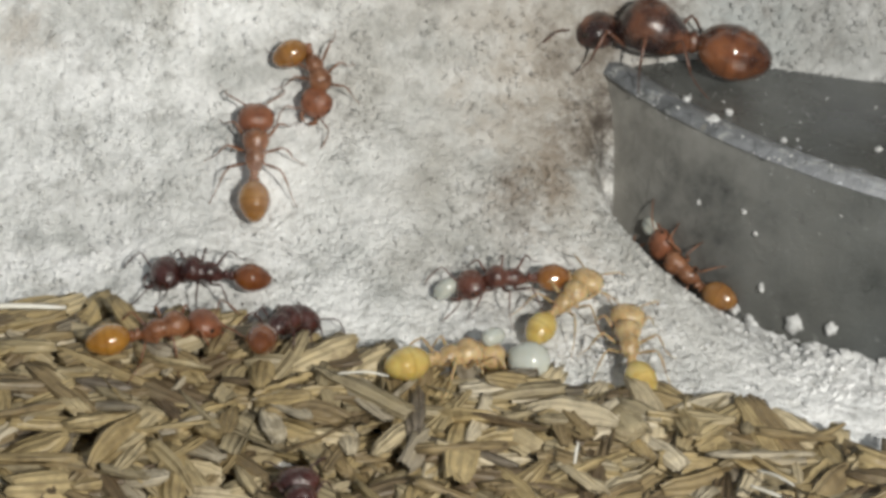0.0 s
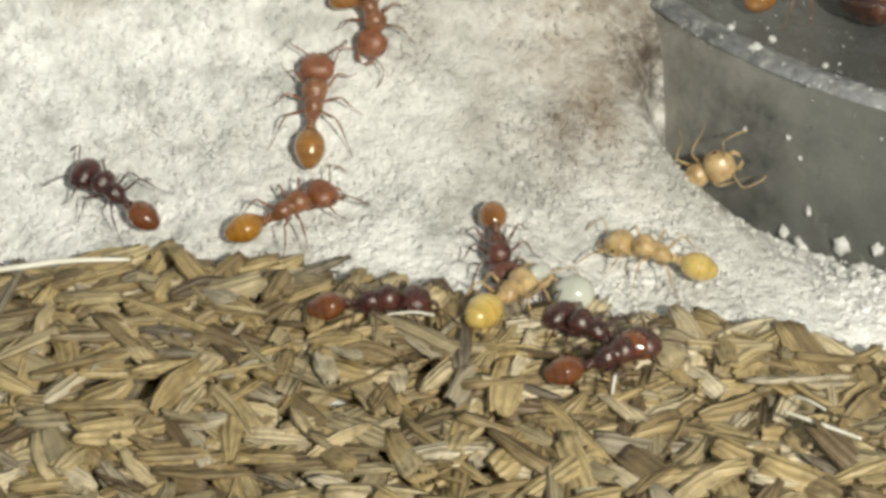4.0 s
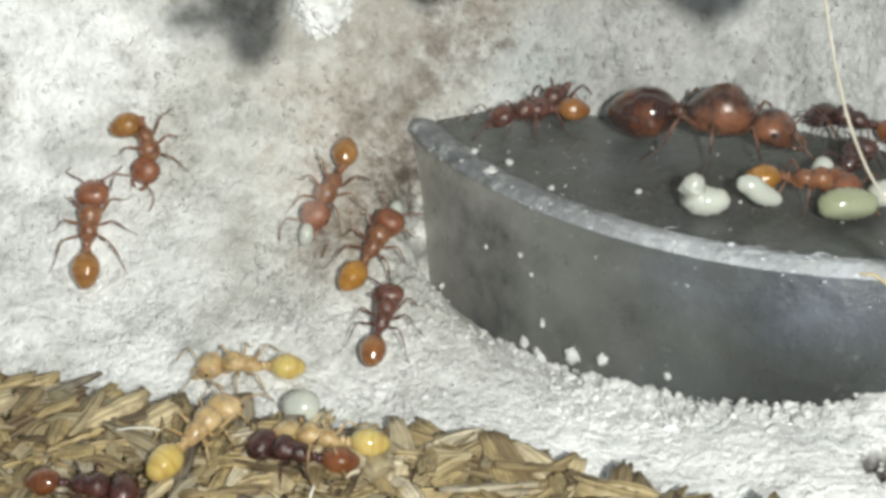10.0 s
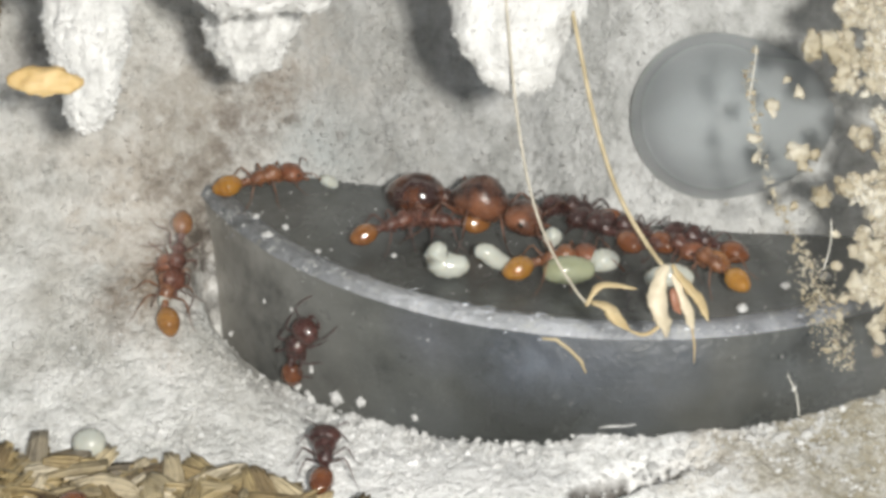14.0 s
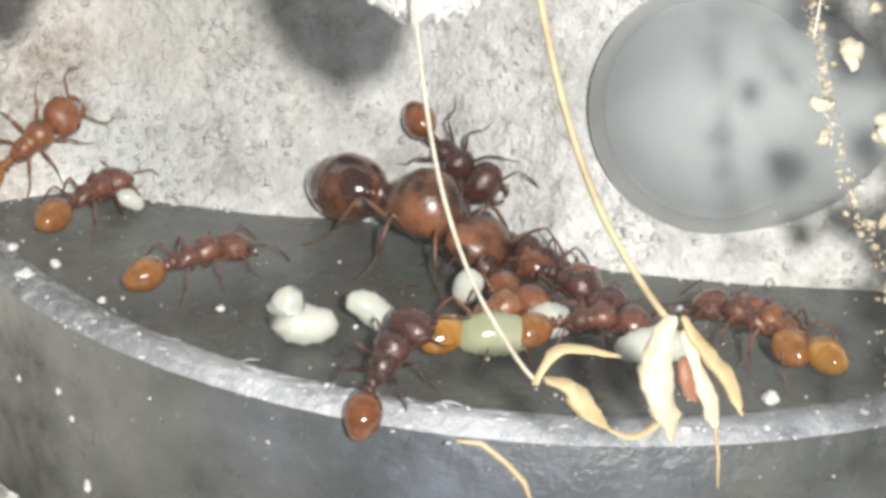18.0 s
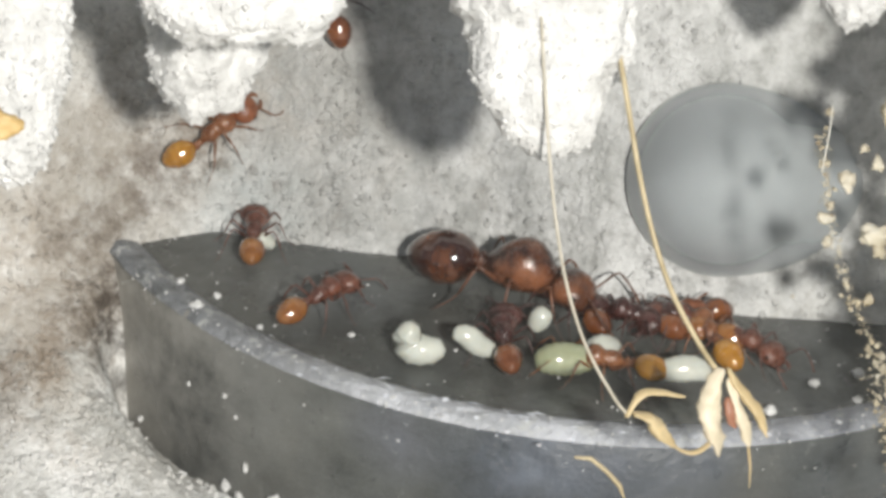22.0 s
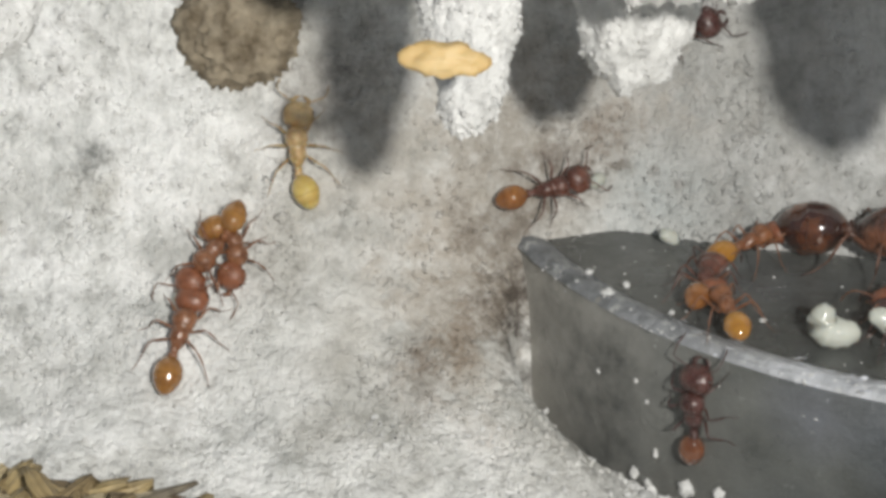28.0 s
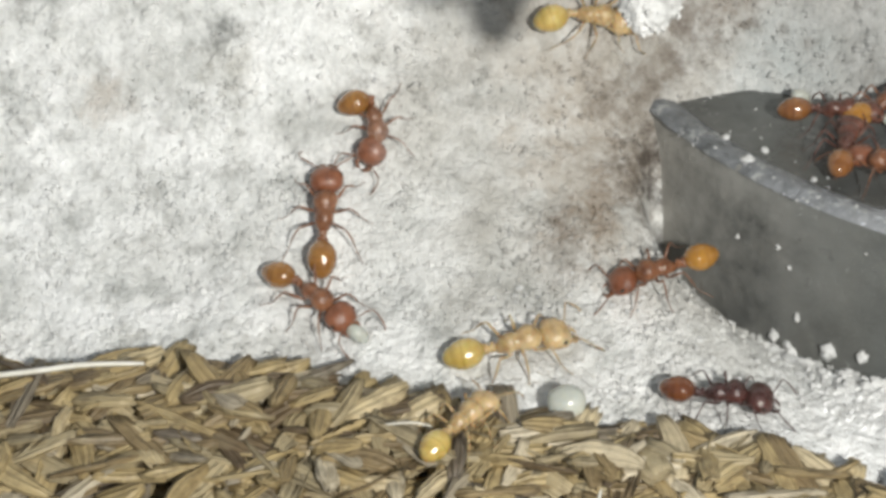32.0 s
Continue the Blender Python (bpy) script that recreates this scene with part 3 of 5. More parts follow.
def build_pane():
    bm = bmesh.new()
    for d in (-1.3, -.25):
        bmesh.ops.create_grid(bm, x_segments=1, y_segments=1, size=1, matrix=Matrix.Identity(4))
    vs = list(bm.verts)
    for k, (x, z, deep) in enumerate(((-90, -6, -1.3), (40, -6, -1.3), (-90, 60, -1.3), (40, 60, -1.3), (-90, -6, -.25), (40, -6, -.25), (-90, 60, -.25), (40, 60, -.25))):
        vs[k].co = on_pane(x, z, deep)
    ob = part("window_1", bm, PANE)
    ob.visible_shadow = False
    tagged(ob, "clear thin front pane of the ant nest", "window", kind="structure")


build_pane()


def build_lumps():
    for x, z, wide, tall, deep, seed, behind in ((-19.4, 26.9, 2.6, 6.8, 2.2, 1, 10), (-18.4, 28.7, 5.6, 6.6, 2.2, 8, 3), (-7.1, 27.5, 3.6, 8.6, 2.2, 2, 2), (-25.6, 24.2, 1.9, 6.2, 1.3, 6, 4),
                                                 (-28.0, 29.5, 3.4, 6.6, 2, 3, 2), (-43.8, 27.0, 4.2, 7.4, 2, 4, 6), (5.2, 30.2, 2.2, 6.4, 2, 5, 2)):
        bm = bmesh.new()
        lump(bm, (0, 0, 0), (wide, deep, tall), 5, .30, .13, seed)
        ob_grit = random.Random(seed)
        bm.verts.ensure_lookup_table()
        spots = [bm.verts[ob_grit.randrange(len(bm.verts))].co.copy() for _ in range(2600)]
        for at in spots:
            if at.z < tall * .2 and at.y < deep * .5:
                r = ob_grit.uniform(.03, .08) + .1 * ob_grit.random() ** 6
                vs = [bm.verts.new(at + Vector(p) * (r * ob_grit.uniform(.7, 1.3))) for p in ((1, 0, 0), (0, 1, 0), (-1, 0, 0), (0, -1, 0), (0, 0, 1), (0, 0, -1))]
                for k in range(4):
                    bm.faces.new((vs[k], vs[(k + 1) % 4], vs[4]))
                    bm.faces.new((vs[(k + 1) % 4], vs[k], vs[5]))
        ob = part("plaster_lump", bm, WHITE)
        place(ob, *on_pane(x, z, behind), -30)
        tagged(ob, "grainy white plaster lump sticking to the inside of the pane", "plaster lump", "plaster lumps")
    bm = bmesh.new()
    lump(bm, (0, 0, 0), (2.9, 1.5, 2.8), 5, .22, .34, 9)
    tagged(place(part("dirt_clod", bm, CLOD), -37.5, -9.2, 15.4, -25), "brown crumbly clod of dirt lodged in the plaster wall", "dirt clod")
    bm = bmesh.new()
    lump(bm, (0, 0, 0), (1.5, .4, .6), 4, .42, .12, 12)
    tagged(place(part("amber_flake", bm, AMBER), *on_pane(-26.3, 20.3, -1.75), -30, 4, 0), "pale amber yellow husk flake stuck on the pane", "husk")


build_lumps()


# ---- dried grass with florets, on the pane ----
def smooth_line(points, n):
    """n points on a soft curve through the given ones."""
    pts, line = [Vector(p) for p in points], []
    for i in range(n):
        u = i / (n - 1) * (len(pts) - 1)
        k = min(int(u), len(pts) - 2)
        a, b, c, d = pts[max(k - 1, 0)], pts[k], pts[k + 1], pts[min(k + 2, len(pts) - 1)]
        w = u - k
        line.append(.5 * ((2 * b) + (c - a) * w + (2 * a - 5 * b + 4 * c - d) * w * w + (3 * b - a - 3 * c + d) * w ** 3))
    return line


def petal(bm, points, wide, fat):
    points = smooth_line(points, 18)
    n = len(points)
    tube(bm, points, [max(.03, wide * math.sin(math.pi * (.06 + .9 * i / (n - 1))) ** .8) for i in range(n)], 14, fat)
    for v in bm.verts:
        k = noise.noise(v.co * 2.3) * .16 + noise.noise(v.co * 6) * .08
        v.co += Vector((k, -k * .4, k * .5)) * min(1, wide * 2.2)


def build_grass():
    g = empty("dried_grass_sprig", "dried golden grass stalk with an open husk floret", "grass sprig", "dried grass")
    bm = bmesh.new()
    pts = [on_pane(x, z, .5) for x, z in ((-4.9, 24.5), (-4.3, 21.8), (-3.8, 19.6), (-3.2, 17.6), (-2.4, 15.8), (-1.3, 14.2), (-.5, 13.3))]
    tube(bm, smooth_line(pts, 26), [.1] * 26, 8)
    part("stalk", bm, STRAW, g)
    for name, ends, wide, mat in (("husk", ((-.6, 13.5), (-.95, 12.4), (-.75, 11.5), (-.45, 10.75)), .46, PALE_STRAW), ("husk", ((-.3, 13.5), (.3, 12.8), (.95, 12.1), (1.35, 11.3)), .3, HUSK),
                                  ("husk", ((-.2, 13.2), (.1, 12.4), (.45, 11.6), (.6, 11.0)), .26, PALE_STRAW), ("seed_kernel", ((-.3, 12.6), (-.15, 12.1), (.1, 11.6)), .26, KERNEL)):
        bm = bmesh.new()
        petal(bm, [on_pane(x, z, .35) for x, z in ends], wide, .55)
        part(name, bm, mat, g)
    bm = bmesh.new()
    tube(bm, [on_pane(x, z, .4) for x, z in ((.6, 11.2), (.72, 10.4), (.7, 9.7))], [.06, .05, .02], 6)
    part("awn", bm, HUSK, g)
    g = empty("dried_grass_sprig", "thin pale dried grass stalk with curled golden bracts", "grass sprig", "dried grass")
    bm = bmesh.new()
    pts = [on_pane(x, z, .5) for x, z in ((-7.6, 24.5), (-7.35, 21.5), (-7.0, 18.6), (-6.5, 16.2), (-5.7, 14.2), (-4.6, 12.6), (-4.0, 12.0))]
    tube(bm, smooth_line(pts, 26), [.06] * 26, 8)
    part("stalk", bm, THREAD, g)
    for ends, wide in ((((-4.1, 12.0), (-3.6, 12.7), (-2.8, 12.75), (-1.9, 12.6)), .2), (((-3.9, 12.1), (-3.2, 11.9), (-2.7, 11.4), (-2.2, 11.05)), .38), (((-2.4, 11.1), (-1.7, 10.85), (-1.1, 11.0), (-.6, 11.5)), .13)):
        bm = bmesh.new()
        petal(bm, [on_pane(x, z, .4) for x, z in ends], wide, .5)
        part("bract", bm, HUSK, g)
    bm = bmesh.new()
    tube(bm, [on_pane(x, z, .2) for x, z in ((-6.1, 10.8), (-5.5, 10.75), (-4.9, 10.35), (-4.4, 9.9), (-4.2, 9.45))], [.05, .08, .08, .09, .04], 6)
    tagged(part("straw_curl", bm, STRAW), "short curled straw fibre stuck on the pane", "straw")


build_grass()


# ---- dried crumbs on the pane ----
CRUST_Z = (8.5, 10, 11, 12.5, 14, 15.2, 16.2, 17, 18, 19, 20.5, 21.5, 23, 28)
CRUST_X = (13.5, 10.2, 8.9, 8.2, 8.4, 7.4, 6.4, 8.0, 8.2, 8.8, 7.9, 7.2, 7.0, 7.0)


def build_crumbs():
    """A crust of flat cream flakes and grains, torn along its edge, with single flakes and fine grains beside it."""
    rng = random.Random(5)
    thing = empty("crumb_crust", "cream and white dried crumb crust spread over the pane", "crumb crust")
    bases = {}
    for detail in (1, 2, 3):
        ball = bmesh.new()
        bmesh.ops.create_icosphere(ball, subdivisions=detail, radius=1.0)
        tris = [[v.index for v in f.verts] for f in ball.faces]
        for n in range(9):
            off = Vector((n * 3.7, n * 1.9, detail))
            co = []
            for v in ball.verts:
                q = v.co
                k = 1 + .75 * noise.noise(q * 1.4 + off) + .5 * noise.noise(q * 3.3 + off) + (.25 * noise.noise(q * 7 + off) if detail > 1 else 0)
                co.append(q * k)
            bases[detail, n] = (co, tris)
        ball.free()

    def build(name, spots):
        verts, faces = [], []
        for x, z, r, flat, deep in spots:
            co, tris = bases[3 if r > .3 else 2 if r > .12 else 1, rng.randrange(9)]
            sx, sz, turn = rng.uniform(.75, 1.3), rng.uniform(.75, 1.3), rng.uniform(0, 6.2)
            c, sn = math.cos(turn), math.sin(turn)
            centre, start = Vector(on_pane(x, z, deep)), len(verts)
            for q in co:
                a, d, e = q.x * sx * r, q.y * flat * r, q.z * sz * r
                u, w = a * c - e * sn, a * sn + e * c
                verts.append(((centre.x + u) * MM, (centre.y + w * .5 + d * .866) * MM, (centre.z + w * .866 - d * .5) * MM))
            faces += [[start + i for i in f] for f in tris]
        data = bpy.data.meshes.new(name)
        data.from_pydata(verts, [], faces)
        for p in data.polygons:
            p.use_smooth = True
        data.materials.append(CRUMB)
        ob = tagged(new(name, data), kind="stuff")
        ob.parent = thing

    crust = []
    while len(crust) < 6800:
        x, z = rng.uniform(4.5, 17), rng.uniform(8.5, 29)
        d = x - float(np.interp(z, CRUST_Z, CRUST_X)) + .8 * noise.noise(Vector((x * .5, z * .5, 3)))
        gaps = noise.noise(Vector((x * .75, z * .75, 9))) + .5 * noise.noise(Vector((x * 1.9, z * 1.9, 4)))
        if d < 0 or gaps < .25 - d * .28:
            continue
        r = rng.uniform(.32, .5) if rng.random() < .07 else rng.uniform(.13, .26) if rng.random() < .4 else rng.uniform(.06, .13)
        crust.append((x, z, r, .45, .1 if r > .3 else rng.uniform(-.1, .1) if r > .13 else rng.uniform(-.2, .0)))
    build("crumbs", crust)
    single = [(x, z, r, .3, .1) for x, z, r in ((3.6, 21.7, .17), (3.45, 21.2, .1), (4.4, 19.6, .3), (4.4, 19.3, .2), (3.46, 18.3, .27), (3.56, 17.6, .2), (5.54, 17.75, .4), (5.7, 17.3, .24), (6.3, 17.7, .26), (7.7, 20.5, .46), (8.0, 20.4, .3),
                                                (6.25, 21.9, .5), (6.9, 22.1, .4), (6.9, 16.1, .2), (6.1, 17.1, .12), (7.3, 13.35, .26), (7.6, 12.1, .3), (7.2, 14.6, .22), (5.3, 15.7, .2), (5.0, 20.6, .17), (5.6, 20.1, .26), (7.4, 11.4, .16), (9.2, 10.0, .2), (2.2, 15.8, .07))]
    for _ in range(1500):
        z = rng.uniform(9.3, 21)
        line = float(np.interp(z, (9.3, 11, 13.5, 16.2, 18, 21), (7.6, 6.9, 5.9, 4.3, 3.7, 3.2)))
        thick = float(np.interp(z, (9.3, 10.5, 13, 14.5, 21), (.3, .55, .45, .16, .12)))
        if z > 14 and rng.random() < .72:
            continue
        r = rng.uniform(.02, .055) * (1 + 1.6 * rng.random() ** 5)
        single.append((line + rng.gauss(0, thick), z, r, .6, rng.uniform(-.1, .1)))
    build("loose_crumbs", single)
    # thin pale strands added in place of scratch glints on the pane
    for points in (((3.62, 21.9), (3.5, 21.0), (3.24, 19.8)), ((7.0, 15.2), (6.95, 14.2), (6.6, 13.2)), ((4.9, 9.2), (5.3, 8.4), (5.4, 7.6))):
        bm = bmesh.new()
        tube(bm, smooth_line([on_pane(x, z, -.1) for x, z in points], 9), [.025] * 9, 5)
        tagged(part("hair", bm, FIBRE), "fine pale strand added for a scratch glint on the clear pane", "hair", "hairs on the pane")


build_crumbs()


# ---- heap of husked seeds ----
def seed_mesh(long, wide, high, bend, cup, rng):
    """One flat ribbed husk along x, pointed at one end and broken off at the other, some hollow."""
    bm = bmesh.new()
    rings, sides, n = [], 14, 7
    blunt = rng.uniform(.15, .6)
    for i in range(n):
        u = i / (n - 1)
        swell = max(.08, math.sin(math.pi * (.05 + (.93 - blunt * .5) * u)) ** .55)
        c = Vector(((u - .5) * long, bend * math.sin(math.pi * u) * long, 0))
        ring = []
        for k in range(sides):
            a = k * math.tau / sides
            rib = 1 + .09 * (1 if k % 2 else -1)
            y = math.cos(a) * wide * swell
            z = math.sin(a) * high * swell * rib
            if z > 0:
                z -= cup * high * swell * math.sin(a) * 1.6
            z += .3 * (y / wide) ** 2 * cup * wide + rng.gauss(0, .025)
            tatter = rng.gauss(0, .16) if i == n - 1 else rng.gauss(0, .03)
            ring.append(bm.verts.new(c + Vector((tatter, y + rng.gauss(0, .03), z))))
        rings.append(ring)
    for a, b in zip(rings, rings[1:]):
        for k in range(sides):
            bm.faces.new((a[k], a[(k + 1) % sides], b[(k + 1) % sides], b[k]))
    bm.faces.new(rings[0][::-1])
    bm.faces.new(rings[-1])
    bmesh.ops.recalc_face_normals(bm, faces=bm.faces)
    return bm


def husk_uv(data):
    """Lengthwise and crosswise coordinates for the ribs; every husk has 7 rings of 14 points."""
    layer = data.uv_layers.new(name="ribs")
    for loop in data.loops:
        k = loop.vertex_index % 98
        layer.data[loop.index].uv = (k // 14 / 6, k % 14 / 14)


def build_seeds():
    rng = random.Random(11)
    heap = empty("seed_heap", "loose heap of tan and olive seed husks on the plaster", "seed heap")
    shapes = [seed_mesh(rng.uniform(2.0, 4.3), rng.uniform(.40, .68), rng.uniform(.16, .30), rng.uniform(-.07, .07), rng.choice((0, 0, .3, .8)), rng) for _ in range(22)]
    meshes = []
    for s in shapes:
        copy = s.copy()
        data = bpy.data.meshes.new("seed")
        bmesh.ops.scale(copy, vec=(MM, MM, MM), verts=copy.verts)
        copy.to_mesh(data)
        copy.free()
        for p in data.polygons:
            p.use_smooth = True
        data.materials.append(SEED)
        husk_uv(data)
        meshes.append(data)
    verts, faces, singles = [], [], 0
    shape_data = []
    for s in shapes:
        s.verts.index_update()
        shape_data.append(([v.co.copy() for v in s.verts], [[v.index for v in f.verts] for f in s.faces]))
        s.free()
    spots = []
    for layer, count in ((0, 1500), (1, 1500)):
        for _ in range(count):
            x = rng.uniform(-66, -1)
            edge = float(np.interp(x, HEAP_X, HEAP_Y))
            y = edge - .2 - (rng.random() ** 1.15) * 16 - (.5 if layer else 0)
            if y < -44:
                continue
            spots.append((x, y, layer))
    for x, y, layer in spots:
        edge = float(np.interp(x, HEAP_X, HEAP_Y))
        z = ground_height(x, y) + .3 + (1.1 * min(1, (edge - y) / 1.5) if layer else .25) + rng.uniform(-.15, .3) + .35 * noise.noise(Vector((x * .3, y * .3, 2)))
        k = rng.randrange(len(shapes))
        turn = Euler((rng.gauss(0, .42), rng.gauss(0, .16), rng.gauss(.15, .85) + (math.pi if rng.random() < .5 else 0)))
        m = Matrix.LocRotScale((x, y, z), turn, [rng.uniform(.7, 1.2)] * 3)
        if layer and singles < 290 and -52 < x < -14 and edge - y < 10:
            singles += 1
            ob = new("seed", meshes[k])
            ob.parent = heap
            ob.matrix_basis = Matrix.LocRotScale(m.translation * MM, m.to_quaternion(), m.to_scale())
        else:
            base = len(verts)
            co, fs = shape_data[k]
            verts += [tuple((m @ c) * MM) for c in co]
            faces += [[base + i for i in f] for f in fs]
    data = bpy.data.meshes.new("seeds")
    data.from_pydata(verts, [], faces)
    for p in data.polygons:
        p.use_smooth = True
    data.materials.append(HEAP)
    husk_uv(data)
    ob = tagged(new("seeds", data), kind="stuff")
    ob.parent = heap


def build_straws():
    for points, r in ((((-59, -29.4, 1.5), (-51.6, -28.5, 1.85), (-48.8, -28.0, 1.95), (-46.3, -27.4, 1.6)), .13), (((-21.0, -36.8, .9), (-19.8, -37.7, 1.0), (-18.5, -38.7, 1.1)), .08),
                      (((-20.5, -35.6, .7), (-20, -36.3, 1.0), (-19.5, -37.0, 1.1)), .06), (((-35.7, -31.3, 1.5), (-34.6, -31.3, 1.6), (-33.8, -31.4, 1.5)), .05), (((-27.2, -35.9, 1.0), (-27.1, -35.4, 1.2), (-27.0, -35.0, 1.3)), .06)):
        bm = bmesh.new()
        line = smooth_line(points, 12)
        tube(bm, line, [r * (.6 + .4 * math.sin(math.pi * i / 11)) for i in range(12)], 6)
        tagged(part("straw", bm, FIBRE), "thin white dry straw lying on the seed heap", "straw", "straws")


# ---- plaster crumbs on the floor, in front of the lid and on it ----
def build_grains():
    rng = random.Random(3)
    base = bmesh.new()
    bmesh.ops.create_icosphere(base, subdivisions=1, radius=1.0)
    shape, tris = [v.co.copy() for v in base.verts], [[v.index for v in f.verts] for f in base.faces]
    base.free()
    verts, faces = [], []

    def grain(x, y, z, r):
        off = Vector((x * 5, y * 5, 1))
        start = len(verts)
        for p in shape:
            q = p * (r * (1 + .9 * noise.noise(p * 1.3 + off)))
            verts.append(((x + q.x) * MM, (y + q.y) * MM, (z + q.z * .8) * MM))
        faces.extend([[start + i for i in f] for f in tris])

    for _ in range(17000):
        x = rng.uniform(-50, 18)
        y = rng.uniform(-42, -20)
        if rng.random() > .25 + .75 * math.exp(-max(0, math.hypot(x, y - LID_Y) - LID_R - 1) / 3):
            continue
        if x * x + (y - LID_Y) ** 2 < (LID_R + .2) ** 2 or y < float(np.interp(x, HEAP_X, HEAP_Y)) - 1:
            continue
        near = math.hypot(x, y - LID_Y) - LID_R
        r = (.04 + .12 * rng.random() ** 3) * (1.7 if 0 < near < 1.2 and rng.random() < .4 else 1)
        grain(x, y, ground_height(x, y) + r * .2, r)
    for _ in range(420):
        a = math.radians(rng.uniform(-138, -62))
        k = LID_R + .35 + abs(rng.gauss(0, 1.3))
        x, y = k * math.cos(a), LID_Y + k * math.sin(a)
        r = .05 + .3 * rng.random() ** 4
        grain(x, y, ground_height(x, y) + r * .3, r)
    data = bpy.data.meshes.new("plaster_grains")
    data.from_pydata(verts, [], faces)
    data.materials.append(WHITE)
    tagged(new("plaster_grains", data), "scattered white plaster grains on the nest floor", "grains", kind="stuff")
    verts, faces = [], []
    for _ in range(420):
        a = math.radians(rng.uniform(-165, -62))
        r = .015 + .05 * rng.random() ** 3
        if rng.random() < .5:
            k = LID_R + .06 + r * .3
            grain(k * math.cos(a), LID_Y + k * math.sin(a), rng.uniform(-1.5, 5.5), r)
        else:
            k = LID_R - 9 * rng.random() ** 1.6
            grain(k * math.cos(a), LID_Y + k * math.sin(a), (6.0 if k > LID_R - 1.3 else 5.77) + r * .3, r * 1.2)
    for _ in range(360):
        a = math.radians(rng.uniform(-165, -62))
        if noise.noise(Vector((math.cos(a) * 14, math.sin(a) * 14, 3))) + rng.random() * .5 < .2:
            continue
        r = .015 + .06 * rng.random() ** 4
        k = LID_R - .15 + rng.gauss(0, .25)
        grain(k * math.cos(a), LID_Y + k * math.sin(a), (5.98 if k < LID_R - .2 else 5.8) + r * .2, r)
    data = bpy.data.meshes.new("lid_dust")
    data.from_pydata(verts, [], faces)
    data.materials.append(WHITE)
    tagged(new("lid_dust", data), "fine white dust specks on the dark lid", "dust", kind="stuff")
    for x, y, z, r in ((7.0, -26.0, 2.0, .2),):
        k = (LID_R + r * .3) / math.hypot(x, y - LID_Y)
        bm = bmesh.new()
        lump(bm, (0, 0, 0), (r, r * .8, r), 3, .4, .2, x)
        tagged(place(part("plaster_crumb", bm, WHITE), x * k, LID_Y + (y - LID_Y) * k, z), "white plaster crumb clinging to the dark lid", "crumb", "plaster crumbs")
    for x, y, r in ((-19.8, -17.4, .34), (-18.9, -16.4, .2), (-20.6, -15.2, .2), (-17, -19, .16), (4.5, -25.1, .3), (1.6, -21.5, .3), (7.0, -23.0, .26), (9.2, -22.2, .3), (8.6, -24.2, .22), (-13, -19.5, .16), (2.6, -19.4, .2)):
        bm = bmesh.new()
        lump(bm, (0, 0, 0), (r, r * .8, r * .7), 3, .4, .2, y)
        tagged(place(part("plaster_crumb", bm, WHITE), x, y, 5.78 + r * .4), "small white crumb lying on the dark lid", "crumb", "plaster crumbs")


# ---- brood ----
def build_brood():
    for x, y, z, points, r, mat, label in (
            (-9.9, -21.3, 6.6, ((-.55, 0, .95), (-.85, 0, .3), (-.55, -.05, -.2), (.2, -.1, -.25), (.75, -.05, .0)), .72, LARVA, "milky white curled ant larva lying on the dark lid"),
            (-8.3, -21.7, 6.5, ((-.5, .2, .75), (.1, .2, .65), (.7, .2, .15), (1.5, .25, -.2)), .52, LARVA, "pale tapered ant larva beside a curled larva"),
            (-4.0, -22.5, 6.5, ((-1.3, 0, 0), (-.5, 0, .15), (.4, .1, .1), (1.3, .1, .1)), .75, GREEN_LARVA, "pale greenish plump ant larva lying on the lid"),
            (-2.0, -21.5, 6.4, ((-.9, 0, -.1), (-.2, 0, .2), (.6, .1, .0)), .62, LARVA, "milky white ant larva lying on the dark lid"),
            (-4.5, -19.6, 6.4, ((-.5, 0, -.1), (-.2, 0, .5), (.1, .1, .9)), .5, LARVA, "milky white ant larva lying on the dark lid"),
            (1.0, -23.2, 6.4, ((-1.2, 0, 0), (-.4, 0, .25), (.5, 0, .3), (1.2, .1, -.1)), .6, LARVA, "pale curved ant larva lying on the lid"),
            (-28.2, -28.3, .3, ((-.8, 0, 0), (-.2, 0, .05), (.3, 0, .05), (.8, 0, 0)), .78, LARVA, "round white ant larva on the plaster beside the seeds")):
        bm = bmesh.new()
        n = 17
        smooth = smooth_line(points, n)
        radii = [r * max(.12, math.sin(math.pi * (.04 + .92 * i / (n - 1))) ** .5) * (1 + .04 * math.cos(i * math.pi)) for i in range(n)]
        tube(bm, smooth, radii, 14)
        tagged(place(part("ant_larva", bm, mat), x, y, z), label, "larva", "ant brood")


def carried_larva():
    bm = bmesh.new()
    line = smooth_line(((-.5, 0, .05), (-.2, 0, .16), (.2, 0, .14), (.5, 0, -.05)), 13)
    tube(bm, line, [.36 * max(.15, math.sin(math.pi * (.05 + .9 * i / 12)) ** .5) * (1 + .04 * math.cos(i * math.pi)) for i in range(13)], 12)
    return tagged(part("ant_larva", bm, LARVA), "small milky larva held in the jaws of a worker ant", "larva", "ant brood")


build_seeds()
build_straws()
build_grains()
build_brood()


